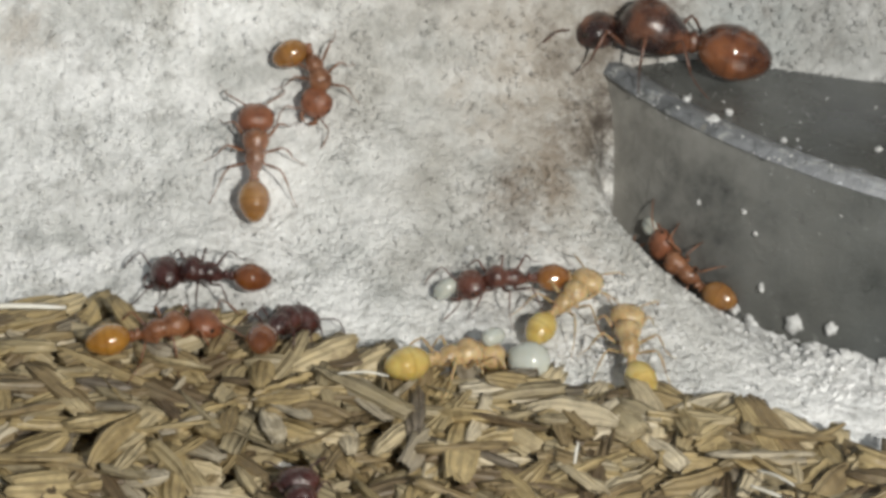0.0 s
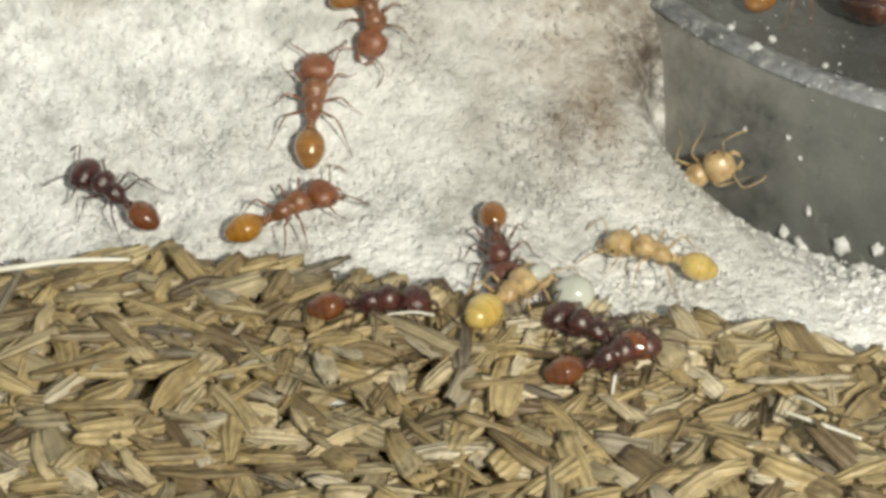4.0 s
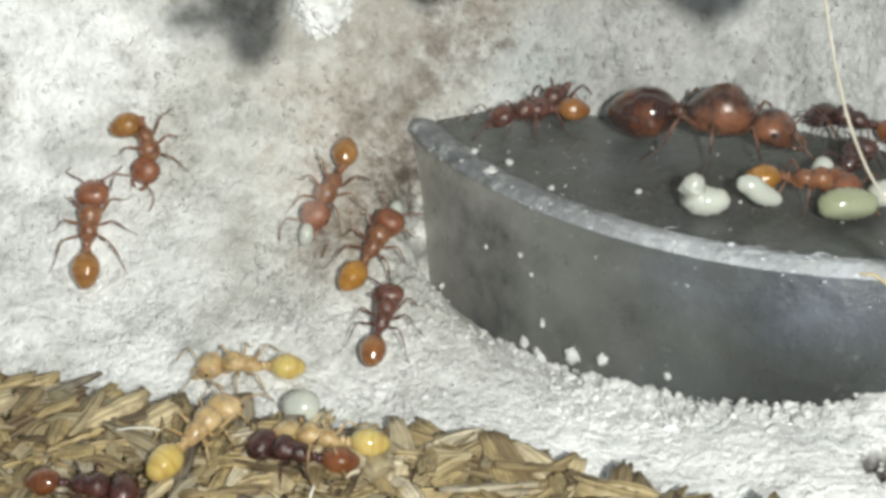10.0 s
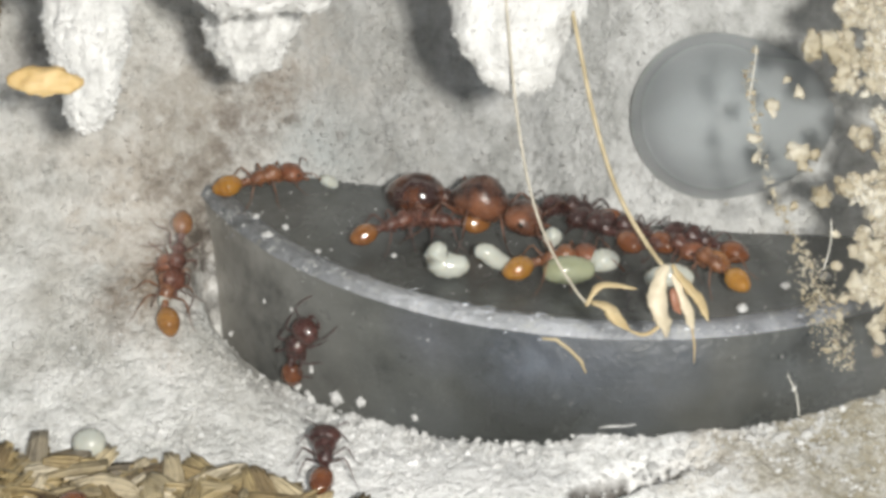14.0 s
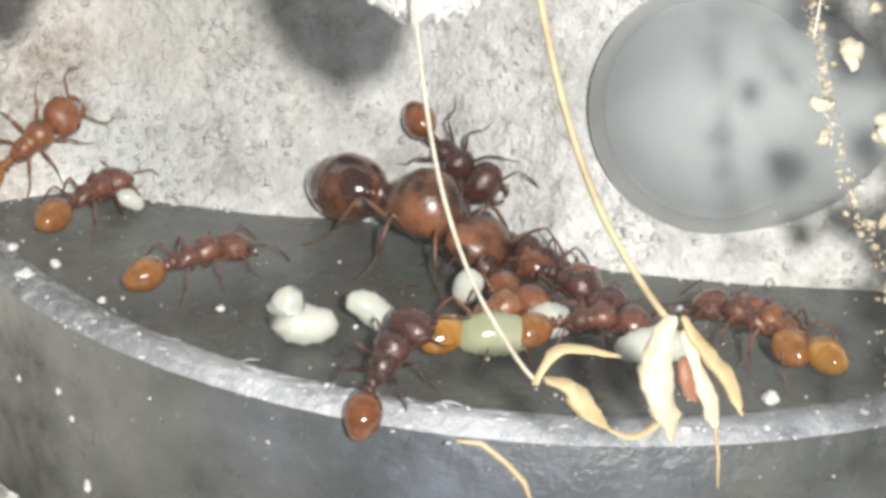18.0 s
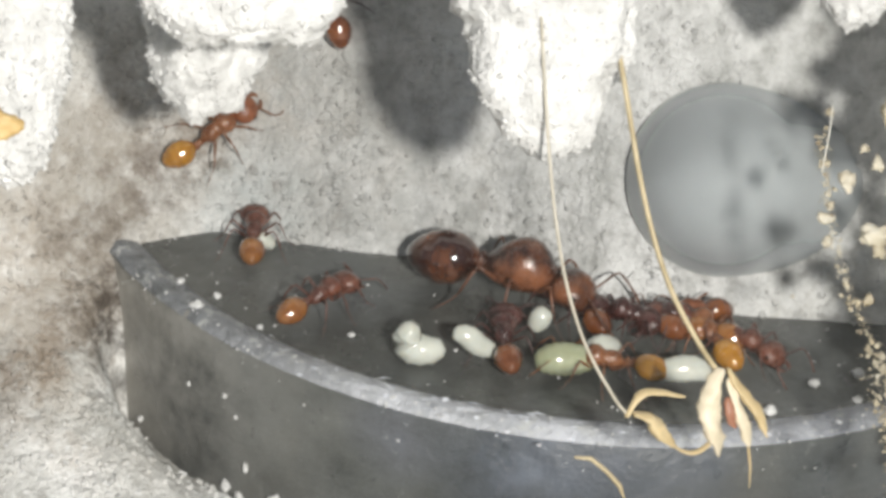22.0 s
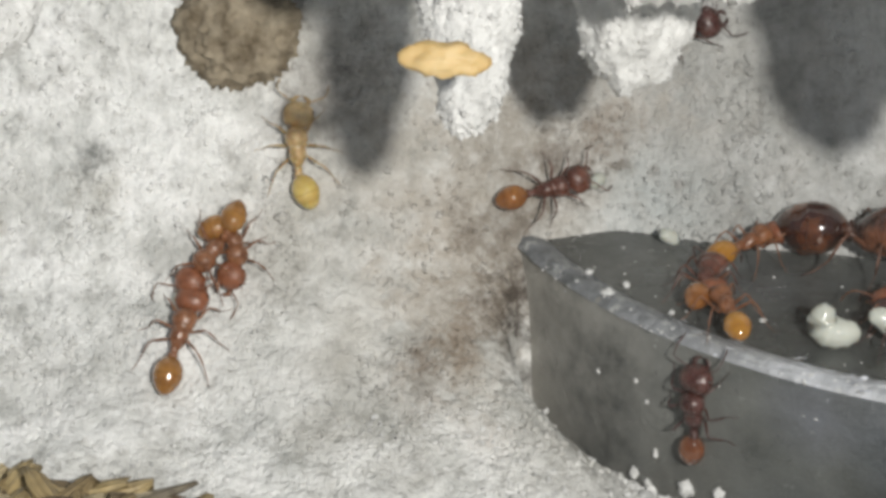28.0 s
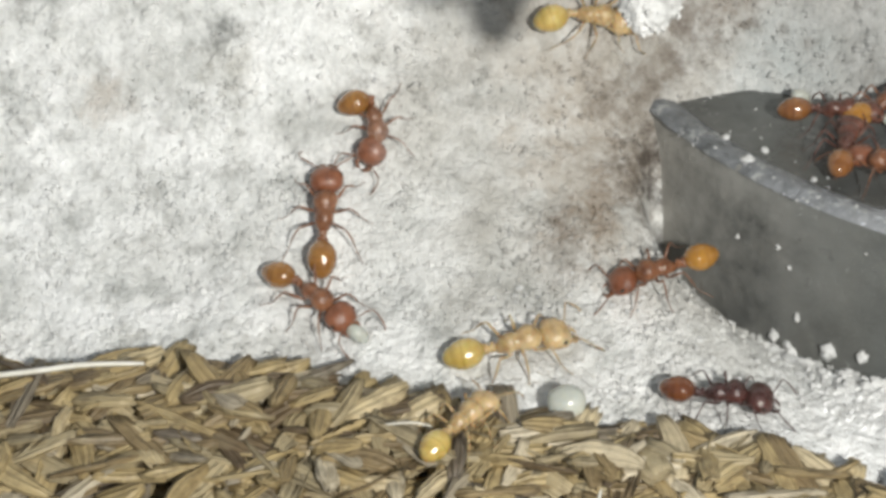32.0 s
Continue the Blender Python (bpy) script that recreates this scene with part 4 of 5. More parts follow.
# ---- ants ----
COLOURS = {
    "red": ("reddish brown worker ant with an amber abdomen", (.19, .078, .036), (.31, .140, .070), (.23, .10, .026), (.40, .20, .05), .05),
    "brown": ("dark reddish brown worker ant with an amber brown abdomen", (.072, .026, .019), (.16, .058, .035), (.17, .062, .018), (.35, .15, .035), .03),
    "amber": ("orange brown worker ant with a glossy amber abdomen", (.165, .062, .025), (.265, .108, .046), (.31, .135, .016), (.47, .235, .035), .1),
    "dark": ("dark purplish brown worker ant with a brown abdomen", (.034, .012, .011), (.085, .028, .022), (.10, .030, .012), (.24, .08, .02), 0),
    "callow": ("pale yellow callow worker ant with dark eyes", (.44, .30, .13), (.62, .46, .25), (.50, .35, .08), (.70, .56, .22), .45),
    "queen": ("large glossy red brown queen ant", (.030, .012, .010), (.22, .085, .040), (.035, .011, .008), (.26, .09, .03), 0),
}
MADE = {}
# each leg: where it joins the thorax, then hip, knee, ankle and toe from there
LEGS = {
    "front": ((.62, .26, -.28), ((0, 0, 0), (.12, .2, -.06), (.62, .72, .58), (1.0, 1.15, -.28), (1.5, 1.5, -.74))),
    "middle": ((.12, .28, -.32), ((0, 0, 0), (.0, .22, -.05), (-.12, .92, .68), (-.1, 1.42, -.22), (-.22, 2.05, -.72))),
    "hind": ((-.4, .26, -.30), ((0, 0, 0), (-.1, .2, -.05), (-.72, .82, .72), (-1.18, 1.3, -.18), (-1.9, 1.72, -.72))),
}


# stations along an ant: distance, height of centre, half width, half height
THORAX = [(1.15, -.05, .08, .08), (1.06, -.02, .28, .28), (.88, .05, .50, .44), (.62, .13, .62, .55), (.34, .14, .61, .56), (.1, .08, .51, .46), (-.06, .02, .42, .40),
          (-.22, .04, .46, .44), (-.42, .05, .47, .45), (-.64, .02, .43, .41), (-.85, -.08, .33, .31), (-1.02, -.16, .2, .2), (-1.08, -.18, .06, .06)]
PETIOLE = [(-.96, -.17, .08, .08), (-1.03, -.16, .14, .14), (-1.12, -.03, .22, .30), (-1.23, -.01, .22, .31), (-1.31, -.12, .16, .17), (-1.39, -.08, .24, .26), (-1.50, -.05, .29, .30), (-1.60, -.1, .22, .22), (-1.68, -.1, .08, .08)]
HEAD = [(1.05, -.05, .14, .12), (1.12, -.04, .46, .32), (1.26, .0, .70, .46), (1.5, .03, .82, .56), (1.78, .03, .85, .58), (2.05, .0, .81, .55), (2.28, -.04, .68, .47), (2.44, -.09, .5, .35), (2.54, -.13, .3, .2), (2.58, -.14, .08, .06)]
QUEEN_THORAX = [(1.15, .0, .1, .1), (1.05, .05, .36, .36), (.85, .14, .62, .62), (.5, .26, .82, .84), (.1, .30, .9, .92), (-.3, .24, .86, .86), (-.7, .12, .72, .70), (-1.05, .0, .5, .48), (-1.3, -.08, .28, .28), (-1.38, -.1, .08, .08)]
QUEEN_PETIOLE = [(-1.2, -.1, .12, .12), (-1.3, -.05, .3, .36), (-1.42, -.02, .32, .42), (-1.52, -.08, .24, .26), (-1.62, -.08, .3, .34), (-1.72, -.08, .12, .12)]


def build_ant(kind):
    label, dark, pale, gaster_dark, gaster_pale, clear = COLOURS[kind]
    queen = kind == "queen"
    blotch = (420, .42, .62) if queen else (520, .34, .66)
    body = chitin_material(kind + "_chitin", dark, pale, .24, clear, False, blotch)
    face = chitin_material(kind + "_face", tuple(c * k for c, k in zip(dark, (.9, .72, .68))), tuple(c * k for c, k in zip(pale, (.9, .74, .7))), .34, clear) if kind in ("red", "amber") else body
    rear = chitin_material(kind + "_abdomen", gaster_dark, gaster_pale, .11, clear, True, blotch)
    limb = chitin_material(kind + "_limb", tuple(c * .8 for c in dark), tuple(c * .92 for c in pale), .3, clear)
    ant = empty("queen_ant" if queen else "ant", label + (" on the lid" if queen else ""), "ant", "ants of the nest")
    bm = bmesh.new()
    bulk = 1.14 if kind == "dark" else 1.0
    loft(bm, QUEEN_THORAX if queen else [(x, z, wide * bulk, high * bulk) for x, z, wide, high in THORAX], 18)
    part("thorax", bm, body, ant)
    bm = bmesh.new()
    loft(bm, QUEEN_PETIOLE if queen else PETIOLE, 12)
    part("petiole", bm, body, ant)
    bm = bmesh.new()
    g = []
    start, long, wide, high = (-1.5, 2.45, .98, .93) if queen else (-1.54, 1.92, .76, .70)
    for i in range(19):
        u = i / 18
        swell = max(.06, math.sin(math.pi * (.025 + .95 * u)) ** .55) * (1.06 - .18 * u)
        groove = 1 - (.035 if i in (7, 11, 14) else 0)
        g.append((start - u * long, -.03 - .08 * u, wide * swell * groove, high * swell * groove))
    loft(bm, g, 20)
    part("abdomen", bm, rear, ant, "glossy banded abdomen")
    bm = bmesh.new()
    loft(bm, [(x, z, wide * bulk, high * bulk) for x, z, wide, high in HEAD], 20)
    head = part("head", bm, face, ant)
    for s in (1, -1):
        bm = bmesh.new()
        bmesh.ops.create_icosphere(bm, subdivisions=2, radius=.13, matrix=Matrix.Translation((1.92, s * .77 * bulk, .16)) @ Matrix.Diagonal((1.1, .5, .9, 1)))
        part("eye", bm, EYE, head, "black compound eye")
        bm = bmesh.new()
        tube(bm, [(2.42, s * .36, -.18), (2.68, s * .42, -.22), (2.86, s * .28, -.25), (2.95, s * .06, -.26)], [.13, .14, .1, .03], 8, .6)
        part("mandible", bm, limb, head)
        bm = bmesh.new()
        tube(bm, [(2.32, s * .3, .14), (2.5, s * .68, .34), (2.66, s * 1.08, .5), (2.78, s * 1.28, .52), (3.15, s * 1.36, .28), (3.55, s * 1.34, -.02), (3.85, s * 1.24, -.3)], [.034, .04, .042, .03, .036, .05, .03], 7)
        part("antenna", bm, limb, head)
    for name, (at, joints) in LEGS.items():
        for s in (1, -1):
            root, hip, knee, ankle, toe = (Vector((x, y * s, z)) for x, y, z in joints)
            bm = bmesh.new()
            tube(bm, [root, root.lerp(hip, .6), hip, hip.lerp(knee, .35), hip.lerp(knee, .7), knee], [.09, .1, .055, .082, .068, .042], 8)
            leg = part("leg", bm, limb, ant)
            leg.location = [c * MM for c in (at[0], at[1] * s, at[2])]
            bm = bmesh.new()
            bow = Vector((0, .05 * s, .07))
            tube(bm, [knee, knee.lerp(ankle, .3) + bow, knee.lerp(ankle, .7) + bow * .8, ankle], [.036, .048, .05, .032], 7)
            part("tibia", bm, limb, leg)
            bm = bmesh.new()
            n = 9
            tube(bm, [ankle.lerp(toe, i / n) + Vector((0, 0, -.07 * math.sin(math.pi * i / n))) for i in range(n + 1)], [(.03 if i % 2 else .021) * (1 - .04 * i) for i in range(n + 1)], 6)
            part("tarsus", bm, limb, leg)
    return ant


def ant_thing(kind, size, turn_head=0, turn_rear=0, dip_head=13, dip_rear=-6):
    """A new ant of that colour; the first of a kind is built, later ones share its meshes. Head and abdomen may be turned aside, in degrees."""
    if kind in MADE:
        ant = copy_thing(MADE[kind], Matrix.Identity(4))
    else:
        ant = MADE[kind] = build_ant(kind)
    ant.scale = (size,) * 3
    for o in ant.children:
        name = o.name.split(".")[0]
        if name in ("head", "abdomen"):
            pivot = Vector((1.0 if name == "head" else -1.5, 0, 0)) * MM
            aside, dip = (turn_head, dip_head) if name == "head" else (turn_rear, dip_rear)
            turn = Euler((0, math.radians(dip), math.radians(aside))).to_matrix().to_4x4()
            o.matrix_basis = Matrix.Translation(pivot) @ turn @ Matrix.Translation(-pivot)
    return ant


def step(ant, rows):
    """Legs swing in two sets of three while the ant walks, and rest while it stands."""
    legs = [o for o in ant.children if o.name.split(".")[0] == "leg"]
    beats = []
    for a, b in zip(rows, rows[1:]):
        far = math.dist(a[1:4], b[1:4])
        pace = far / max(.05, b[0] - a[0])
        n = min(24, int((b[0] - a[0]) / .22)) if pace > .6 else 0
        beats.append((a[0], 0))
        for k in range(1, n):
            beats.append((a[0] + (b[0] - a[0]) * k / n, (1 if k % 2 else -1) * min(1.0, .35 + pace * .12)))
    beats.append((rows[-1][0], 0))
    for k, leg in enumerate(legs):
        x, y, z = (c / MM for c in leg.location)
        side = 1 if y > 0 else -1
        phase = 1 if k in (0, 3, 4) else -1
        walk(leg, [(t, pose(x * MM, y * MM, z * MM, 0, 0, 16 * s * phase * side)) for t, s in beats])


# ---- where the ants go: seconds, millimetres, degrees ----
def motions():
    paths = []

    def go(ant, rows):
        paths.append(rows)
        walk(ant, [(t, pose(x * MM, y * MM, z * MM, rx, ry, rz)) for t, x, y, z, rx, ry, rz in rows])
        step(ant, rows)

    ants = [ant_thing(*kind) for kind in (("red", 0.95, 4, 3), ("red", 0.84, -48, 95), ("amber", 0.89, -4, -12), ("brown", 0.84, 13, 2), ("red", 0.88, 1, 19), ("callow", 0.99, 7, -4), ("callow", 0.84, 13, 8), ("callow", 0.89, -12, 20), ("dark", 0.84, 15, 5), ("dark", 0.84, -10, 17), ("dark", 0.84, 2, 0), ("dark", 0.84, 14, -17), ("dark", 0.84, 11, 2), ("dark", 0.84, -12, 14), ("dark", 0.84, -6, -15), ("dark", 0.84, 5, -13), ("amber", 0.84, -2, -6), ("amber", 0.90, -5, 7), ("brown", 0.84, 0, -3), ("dark", 0.84, 1, -16), ("brown", 0.84, -12, 20), ("queen", 1.42, 0, 0), ("brown", 0.84, 12, -20), ("dark", 0.84, -6, -9), ("dark", 0.84, 0, 3))]
    go(ants[0], [(0, -39.45, -18.36, 4.15, 1.7, -34.1, 90.3), (6, -39.09, -18.39, 4.1, 5.4, -33.6, 83.7), (9, -38.91, -18.34, 4.12, 2.9, -33.9, 88.2), (29, -39.28, -18.4, 4.08, 9.3, -32.9, 76.5), (30, -39.46, -18.34, 4.15, 4.7, -34, 85), (31, -39.35, -18.57, 3.99, 1.8, -33.6, 90), (32, -39.17, -18.69, 3.9, 3, -33.2, 87.9)])
    go(ants[1], [(0, -36.96, -15.31, 6.53, 18.8, 43.7, -59), (6, -36.54, -15.11, 6.73, 16.1, 45.5, -61.8), (9, -36.32, -15.11, 6.7, 14.1, 46, -64.9), (29, -37.12, -15.18, 6.72, 12, 46.4, -67.8), (31, -37.05, -15.34, 6.55, 10.8, 45.7, -70.9), (32, -36.93, -15.26, 6.61, 10.3, 46.2, -71)])
    go(ants[2], [(0, -42.41, -28.34, 1.39, 2.7, -1.6, 22.1), (1, -42.57, -28.28, 1.4, 2.3, -1.3, 19.8), (2, -43.06, -27.62, 1.43, -5.3, 2.2, 32.1), (4.5, -39.41, -22.55, 1.65, 19.1, -12, 31.9), (5, -38.47, -22.29, 1.72, 21.5, -8.3, 21.2), (5.5, -35.24, -22.88, 1.47, 19.5, 6.4, -16.9), (6, -33.19, -22.83, 1.46, 20.1, -0.8, 3.1), (7, -31.7, -23.18, 1.33, 18.7, 0.6, -0.8), (7.5, -29.19, -21.89, 1.76, 19, -8, 24.4), (8, -26.02, -20.33, 2.21, 20.3, -10.5, 36.7), (8.5, -25.73, -18.11, 3.31, 19.3, -21, 68.4), (9, -26.42, -18.28, 3.36, 11.1, -25.4, 79.5), (10, -25.32, -18.7, 2.99, 19.2, -18.8, 66.2), (11, -23.28, -13.29, 6.87, 67, -29.9, 45.5), (11.5, -21.31, -12.59, 6.85, 36.2, -7.2, 23.3), (12, -19.34, -11.9, 6.84, -0, -0, -6.9), (13, -17.79, -12.89, 6.84, 0, 0, -0.3), (14, -20.27, -12.42, 6.84, 0, -0, 26.5), (17, -20.33, -10.95, 7.7, 62.5, -3.8, 17.8), (18, -20.46, -10.81, 7.98, 54.3, -29.9, 36.7), (19, -20.14, -10.89, 7.7, 59.5, -14.4, 23.4), (20, -19.94, -10.9, 7.59, 56.3, -23.3, 28.5), (21, -20.52, -10.63, 8.18, 55.7, -26, 33.4), (22, -19.07, -8.92, 10.55, 50.5, -32, 27.2), (23, -15.26, -9.73, 9.99, 57.5, -12.4, -7.3), (24, -13.01, -10.76, 6.84, 0, 0, -36.9), (24.5, -12.99, -12.29, 6.84, 0, -0, 3.3), (25, -12.97, -13.82, 6.84, 0, -0, 43.5), (26, -12.79, -13.25, 6.84, 0, -0, 43.3), (32, -12.79, -13.25, 6.84, 0, -0, 43.3)])
    go(ants[3], [(0, -28.86, -23.45, 1.23, -16.9, 1.5, -174.2), (1, -29.62, -23.47, 1.23, -16.3, 5.3, -161.6), (2, -31.4, -24.13, 1.01, -15.6, 4, -166.7), (3.25, -31.25, -24.8, 0.84, -7, 12.8, -116.4), (4.5, -31.09, -25.48, 0.67, 5.4, 11.7, -64.8), (5, -30.48, -25.11, 0.74, 10.2, 9.3, -41.6), (6, -30.82, -24.37, 0.92, 15.3, -2, 6.9), (7, -25.97, -25.84, 0.56, 11.8, 1.7, -8.3), (8, -18.94, -23.43, -0.5, 6, 18, 54.7), (9, -22.59, -22.32, 1.31, 8.3, -14.5, 117.6), (10, -24.81, -22.65, 1.39, 4.9, -14.4, 76.7), (11, -25.28, -20.04, 2.39, -4.3, -22, 116.8), (12, -25.48, -17.68, 3.55, 6.1, -29.8, 112.6), (13, -25.09, -15.02, 6.09, 58.1, -42.9, 92.9), (13.33, -25, -15.57, 5.52, -8.2, -59.4, 173.4), (13.67, -24.92, -16.12, 4.94, -49.4, -13.4, -124.1), (14, -24.84, -16.66, 4.36, -44.4, 28.9, -97.3), (15, -23.66, -15.56, 5.18, -43.5, 7.4, -143.5), (16, -22.47, -14.46, 6.01, -20, -8.2, 153.8), (17, -21.29, -13.35, 6.84, 0, -0, 105.8), (18, -18.08, -12.65, 6.84, 0, -0, 55.8), (19, -16.81, -12.86, 6.84, 0, -0, 87.9), (20, -16.48, -12.38, 6.84, 0, -0, 80), (21, -17.16, -11.92, 6.84, 0, -0, 84.4), (22, -17.24, -11.75, 6.84, 0, -0, 85.6), (23, -17.27, -12.17, 6.84, 0, -0, 78.1), (24, -17.15, -11.89, 6.84, 0, -0, 74.6), (25, -21.63, -10.7, 6.84, 0, -0, 118.5), (26, -20.36, -10.14, 6.84, 0, -0, 91.2), (27.25, -21.48, -10.68, 7.64, 35.4, -11.3, 49.8), (28.5, -22.59, -11.23, 8.44, 69.2, 3.8, 9.7), (29, -19.12, -11.09, 7.64, 61.7, 6.7, 0.9), (30, -15.76, -12.59, 6.84, -0, -0, -17.1), (31, -13.43, -16.44, 6.84, -0, -0, -40.4), (32, -15.26, -14.22, 6.84, -0, -0, -7.3)])
    go(ants[4], [(0, -20.54, -18.83, -0.73, -90, -20.5, 131.1), (0.25, -22.68, -19.78, 0.66, -48.7, -19.7, 130.3), (0.5, -24.82, -20.73, 2.06, -7.7, -18.6, 130.3), (1, -27.09, -18.32, 3.43, -2.6, -27.4, 106.9), (1.5, -26.14, -14.38, 6.15, 22.2, -44.9, 96.2), (2.5, -22.66, -11.9, 7.58, 71, -17.9, 10.1), (4.5, -16.54, -13.39, 6.84, 0, -0, 14.3), (5, -18.66, -11.73, 6.84, 0, -0, 19.7), (6, -18.98, -11.1, 6.84, 0, -0, 35.3), (7, -19.52, -10.25, 6.84, 0, -0, 106), (7.5, -20.48, -10.89, 7.28, -29, -22.5, 137.4), (8, -21.45, -11.54, 7.72, -68.3, -23.4, 178.8), (9, -25.31, -13.23, 6.76, -67.2, -3, -126), (10, -27.54, -16.28, 4.67, -20, 26.9, -118.8), (11, -29.25, -21.39, 2.01, -1.4, 22.3, -89.6), (11.5, -27.26, -21.41, 1.86, 14.3, 15.2, -37.6), (12, -25.28, -21.43, 1.72, 18.6, -0.7, 9.9), (13, -24.62, -22.01, 1.59, 6.8, -14.6, 73.9), (14, -25.32, -18.12, 3.26, 15.3, -25, 89), (17, -26.94, -16.2, 4.66, 13.3, -30.6, 78.7), (21, -32.71, -19.95, 2.81, 25.4, -13.6, 29.5), (25.3, -30.96, -20.63, 2.38, 9.5, -23.9, 71.5), (26, -28.7, -19.25, 3.01, 10.7, -25.2, 72.1), (26.5, -30.09, -17.58, 4.11, -5.5, -31, 109.1), (27.17, -33.59, -16.76, 5.16, -33.4, -12.2, 158.6), (27.83, -37.09, -15.93, 6.2, -36.5, 28.7, -150.1), (28.5, -40.6, -15.11, 7.25, -4.6, 49.3, -90.4), (29, -40.56, -16.71, 5.71, 4.6, 39.9, -78.6), (30, -42.49, -20.24, 2.99, -11.1, 30, -109.6), (31, -40.76, -20.88, 2.59, 13.6, 25.8, -58.5), (32, -39.37, -22.39, 1.73, 17.5, 15.4, -38.8)])
    go(ants[5], [(0, -31, -28.48, 0.61, -5.6, 13.9, 33.8), (1, -31.3, -28.11, 0.69, -4, 12, 53.6), (2, -31.26, -28.57, 0.61, 1.2, 13.9, 57.4), (5, -29.86, -28.15, 0.69, -4.5, 8.4, 59.9), (6, -29.31, -28.94, 0.55, 4, 13.7, 67.9), (7, -29.33, -28.71, 0.59, 3.1, 13, 71.7), (8, -30.34, -29.11, 0.51, 3.4, 14.3, 66), (9, -31.47, -29.4, 0.45, 1.7, 14.2, 65.1), (10, -32.21, -30.56, 1.03, 0.7, -2.5, 59.6), (11, -32.36, -28.81, 0.55, 6.2, 15.4, 72.2), (12, -32.44, -30.23, 0.91, -1.4, 1.4, 60.2), (14, -35.88, -31.1, 0.94, 5.2, -7.3, 54.3), (25, -30.98, -34.83, 0.36, 6.1, -4.7, 37.7), (29, -35.1, -29.79, 1.15, 0.6, -2.4, 59.7), (29.5, -36.58, -24.95, 0.79, -8.1, -11.9, 124.6), (30, -35.15, -26.71, 0.93, -2, 6.7, 71.7), (31, -33.43, -24.86, 0.79, 13.6, -5, 19.9), (32, -30.27, -24.6, 0.87, 14.2, -4.2, 15.8)])
    go(ants[6], [(0, -26.26, -24.42, 0.94, 9.7, -11, 47.9), (1, -27.73, -25.6, 0.61, 11.4, -5.2, 24.7), (2, -22.73, -25.25, 0.55, 12.4, -1.1, 16.5), (2.83, -23.54, -25.33, 0.58, 6.5, -9.7, 64.1), (3.67, -24.34, -25.41, 0.61, -6.6, -9.8, 126.3), (4.5, -25.15, -25.48, 0.63, -12.7, -1.3, 174), (5, -25.12, -25.34, 0.66, -12.8, -2, 170.9), (6, -24.85, -25.46, 0.64, -12, -4.3, 160.2), (7, -23.79, -24.69, 0.78, -13.2, -2.8, 173.2), (8, -25.06, -24.08, 1.01, -14.1, -4.4, 164.2), (9, -28.81, -24.85, 0.76, -14.1, -1.1, 175.4), (10, -31.13, -25.31, 0.67, -13.2, -1.5, 173.7), (11, -35.13, -25.22, 0.69, -13.4, 2.5, -169.1), (12, -35.89, -25.89, 0.54, -4.2, 1.3, -167.2), (14, -38.51, -28.56, 1.36, 4.8, -0.2, -174), (17.67, -35.43, -29.77, 1.16, 4, -2.2, 138.6), (21.33, -32.36, -30.97, 0.97, 5.4, -4.5, 78.8), (25, -29.28, -32.18, 0.77, 7.7, -4.7, 31.2), (29, -30.16, -29.31, 0.46, 4.4, 15.3, 69.5), (30, -30.96, -28.86, 0.53, 2.8, 16.5, 63.4), (31, -31.77, -30.4, 1.03, -1.3, 0.3, 57.6), (32, -32.46, -30.28, 1.08, -1.3, -0.2, 51.5)])
    go(ants[7], [(0, -24.03, -26.62, 0.42, -0, -10.5, 90.2), (1, -23.72, -23.16, 1.25, -4.7, -13.9, 122.9), (2, -28.45, -22.42, 1.56, -16.9, -8.2, 156.7), (2.83, -25.92, -21.07, 1.01, -19.9, -47.4, 124.8), (3.67, -23.4, -19.72, 0.46, 77, -62.8, -7.4), (4.5, -20.88, -18.37, -0.09, 90.1, -24.5, -50.4), (5, -19.78, -19.62, -0.37, 90.1, -25.6, -46.9), (5.5, -19.83, -22.62, -0.06, 41, -28.1, 6.5), (6, -19.89, -25.62, 0.25, 8.4, 2.2, 44.5), (6.5, -21.7, -26.67, 0.23, 2.6, -3.7, 106.1), (7, -23.51, -27.73, 0.21, -5.3, -1.3, 168.1), (8, -22.84, -29.63, 0.41, 7.3, 11.8, 122.9), (9, -26.78, -31.47, 0.87, 0.6, -0.5, 153.4), (10, -27.15, -31.26, 0.91, 3.4, 0.3, 166.1), (11, -32.38, -31.21, 0.92, -8.8, -1.6, 169.9), (12, -33, -32.38, 0.74, -8.9, -1.2, 172.4), (14, -41.9, -22.7, 1.67, -12, -19.6, 123.2), (22, -35.43, -14.81, 7.02, 23, -44, 63.9), (25.5, -36.52, -15.5, 6.44, 5.4, -44.3, 85.9), (26, -34.51, -15.53, 6.28, 2.7, -43.1, 89.9), (26.5, -34.93, -13.98, 8.07, 7.8, -53.2, 85.1), (28.5, -33.75, -12.33, 10.72, -5.7, -58.9, 101.9), (29, -32.55, -12.38, 10.47, 38.1, -48.7, 50.5), (30, -31.2, -11.73, 11.22, 48.7, -40.9, 38.2), (31, -29.56, -11.86, 10.54, 58.4, -6, 13.7), (32, -26.67, -11.39, 10.3, 59.2, 11.5, 15.3)])
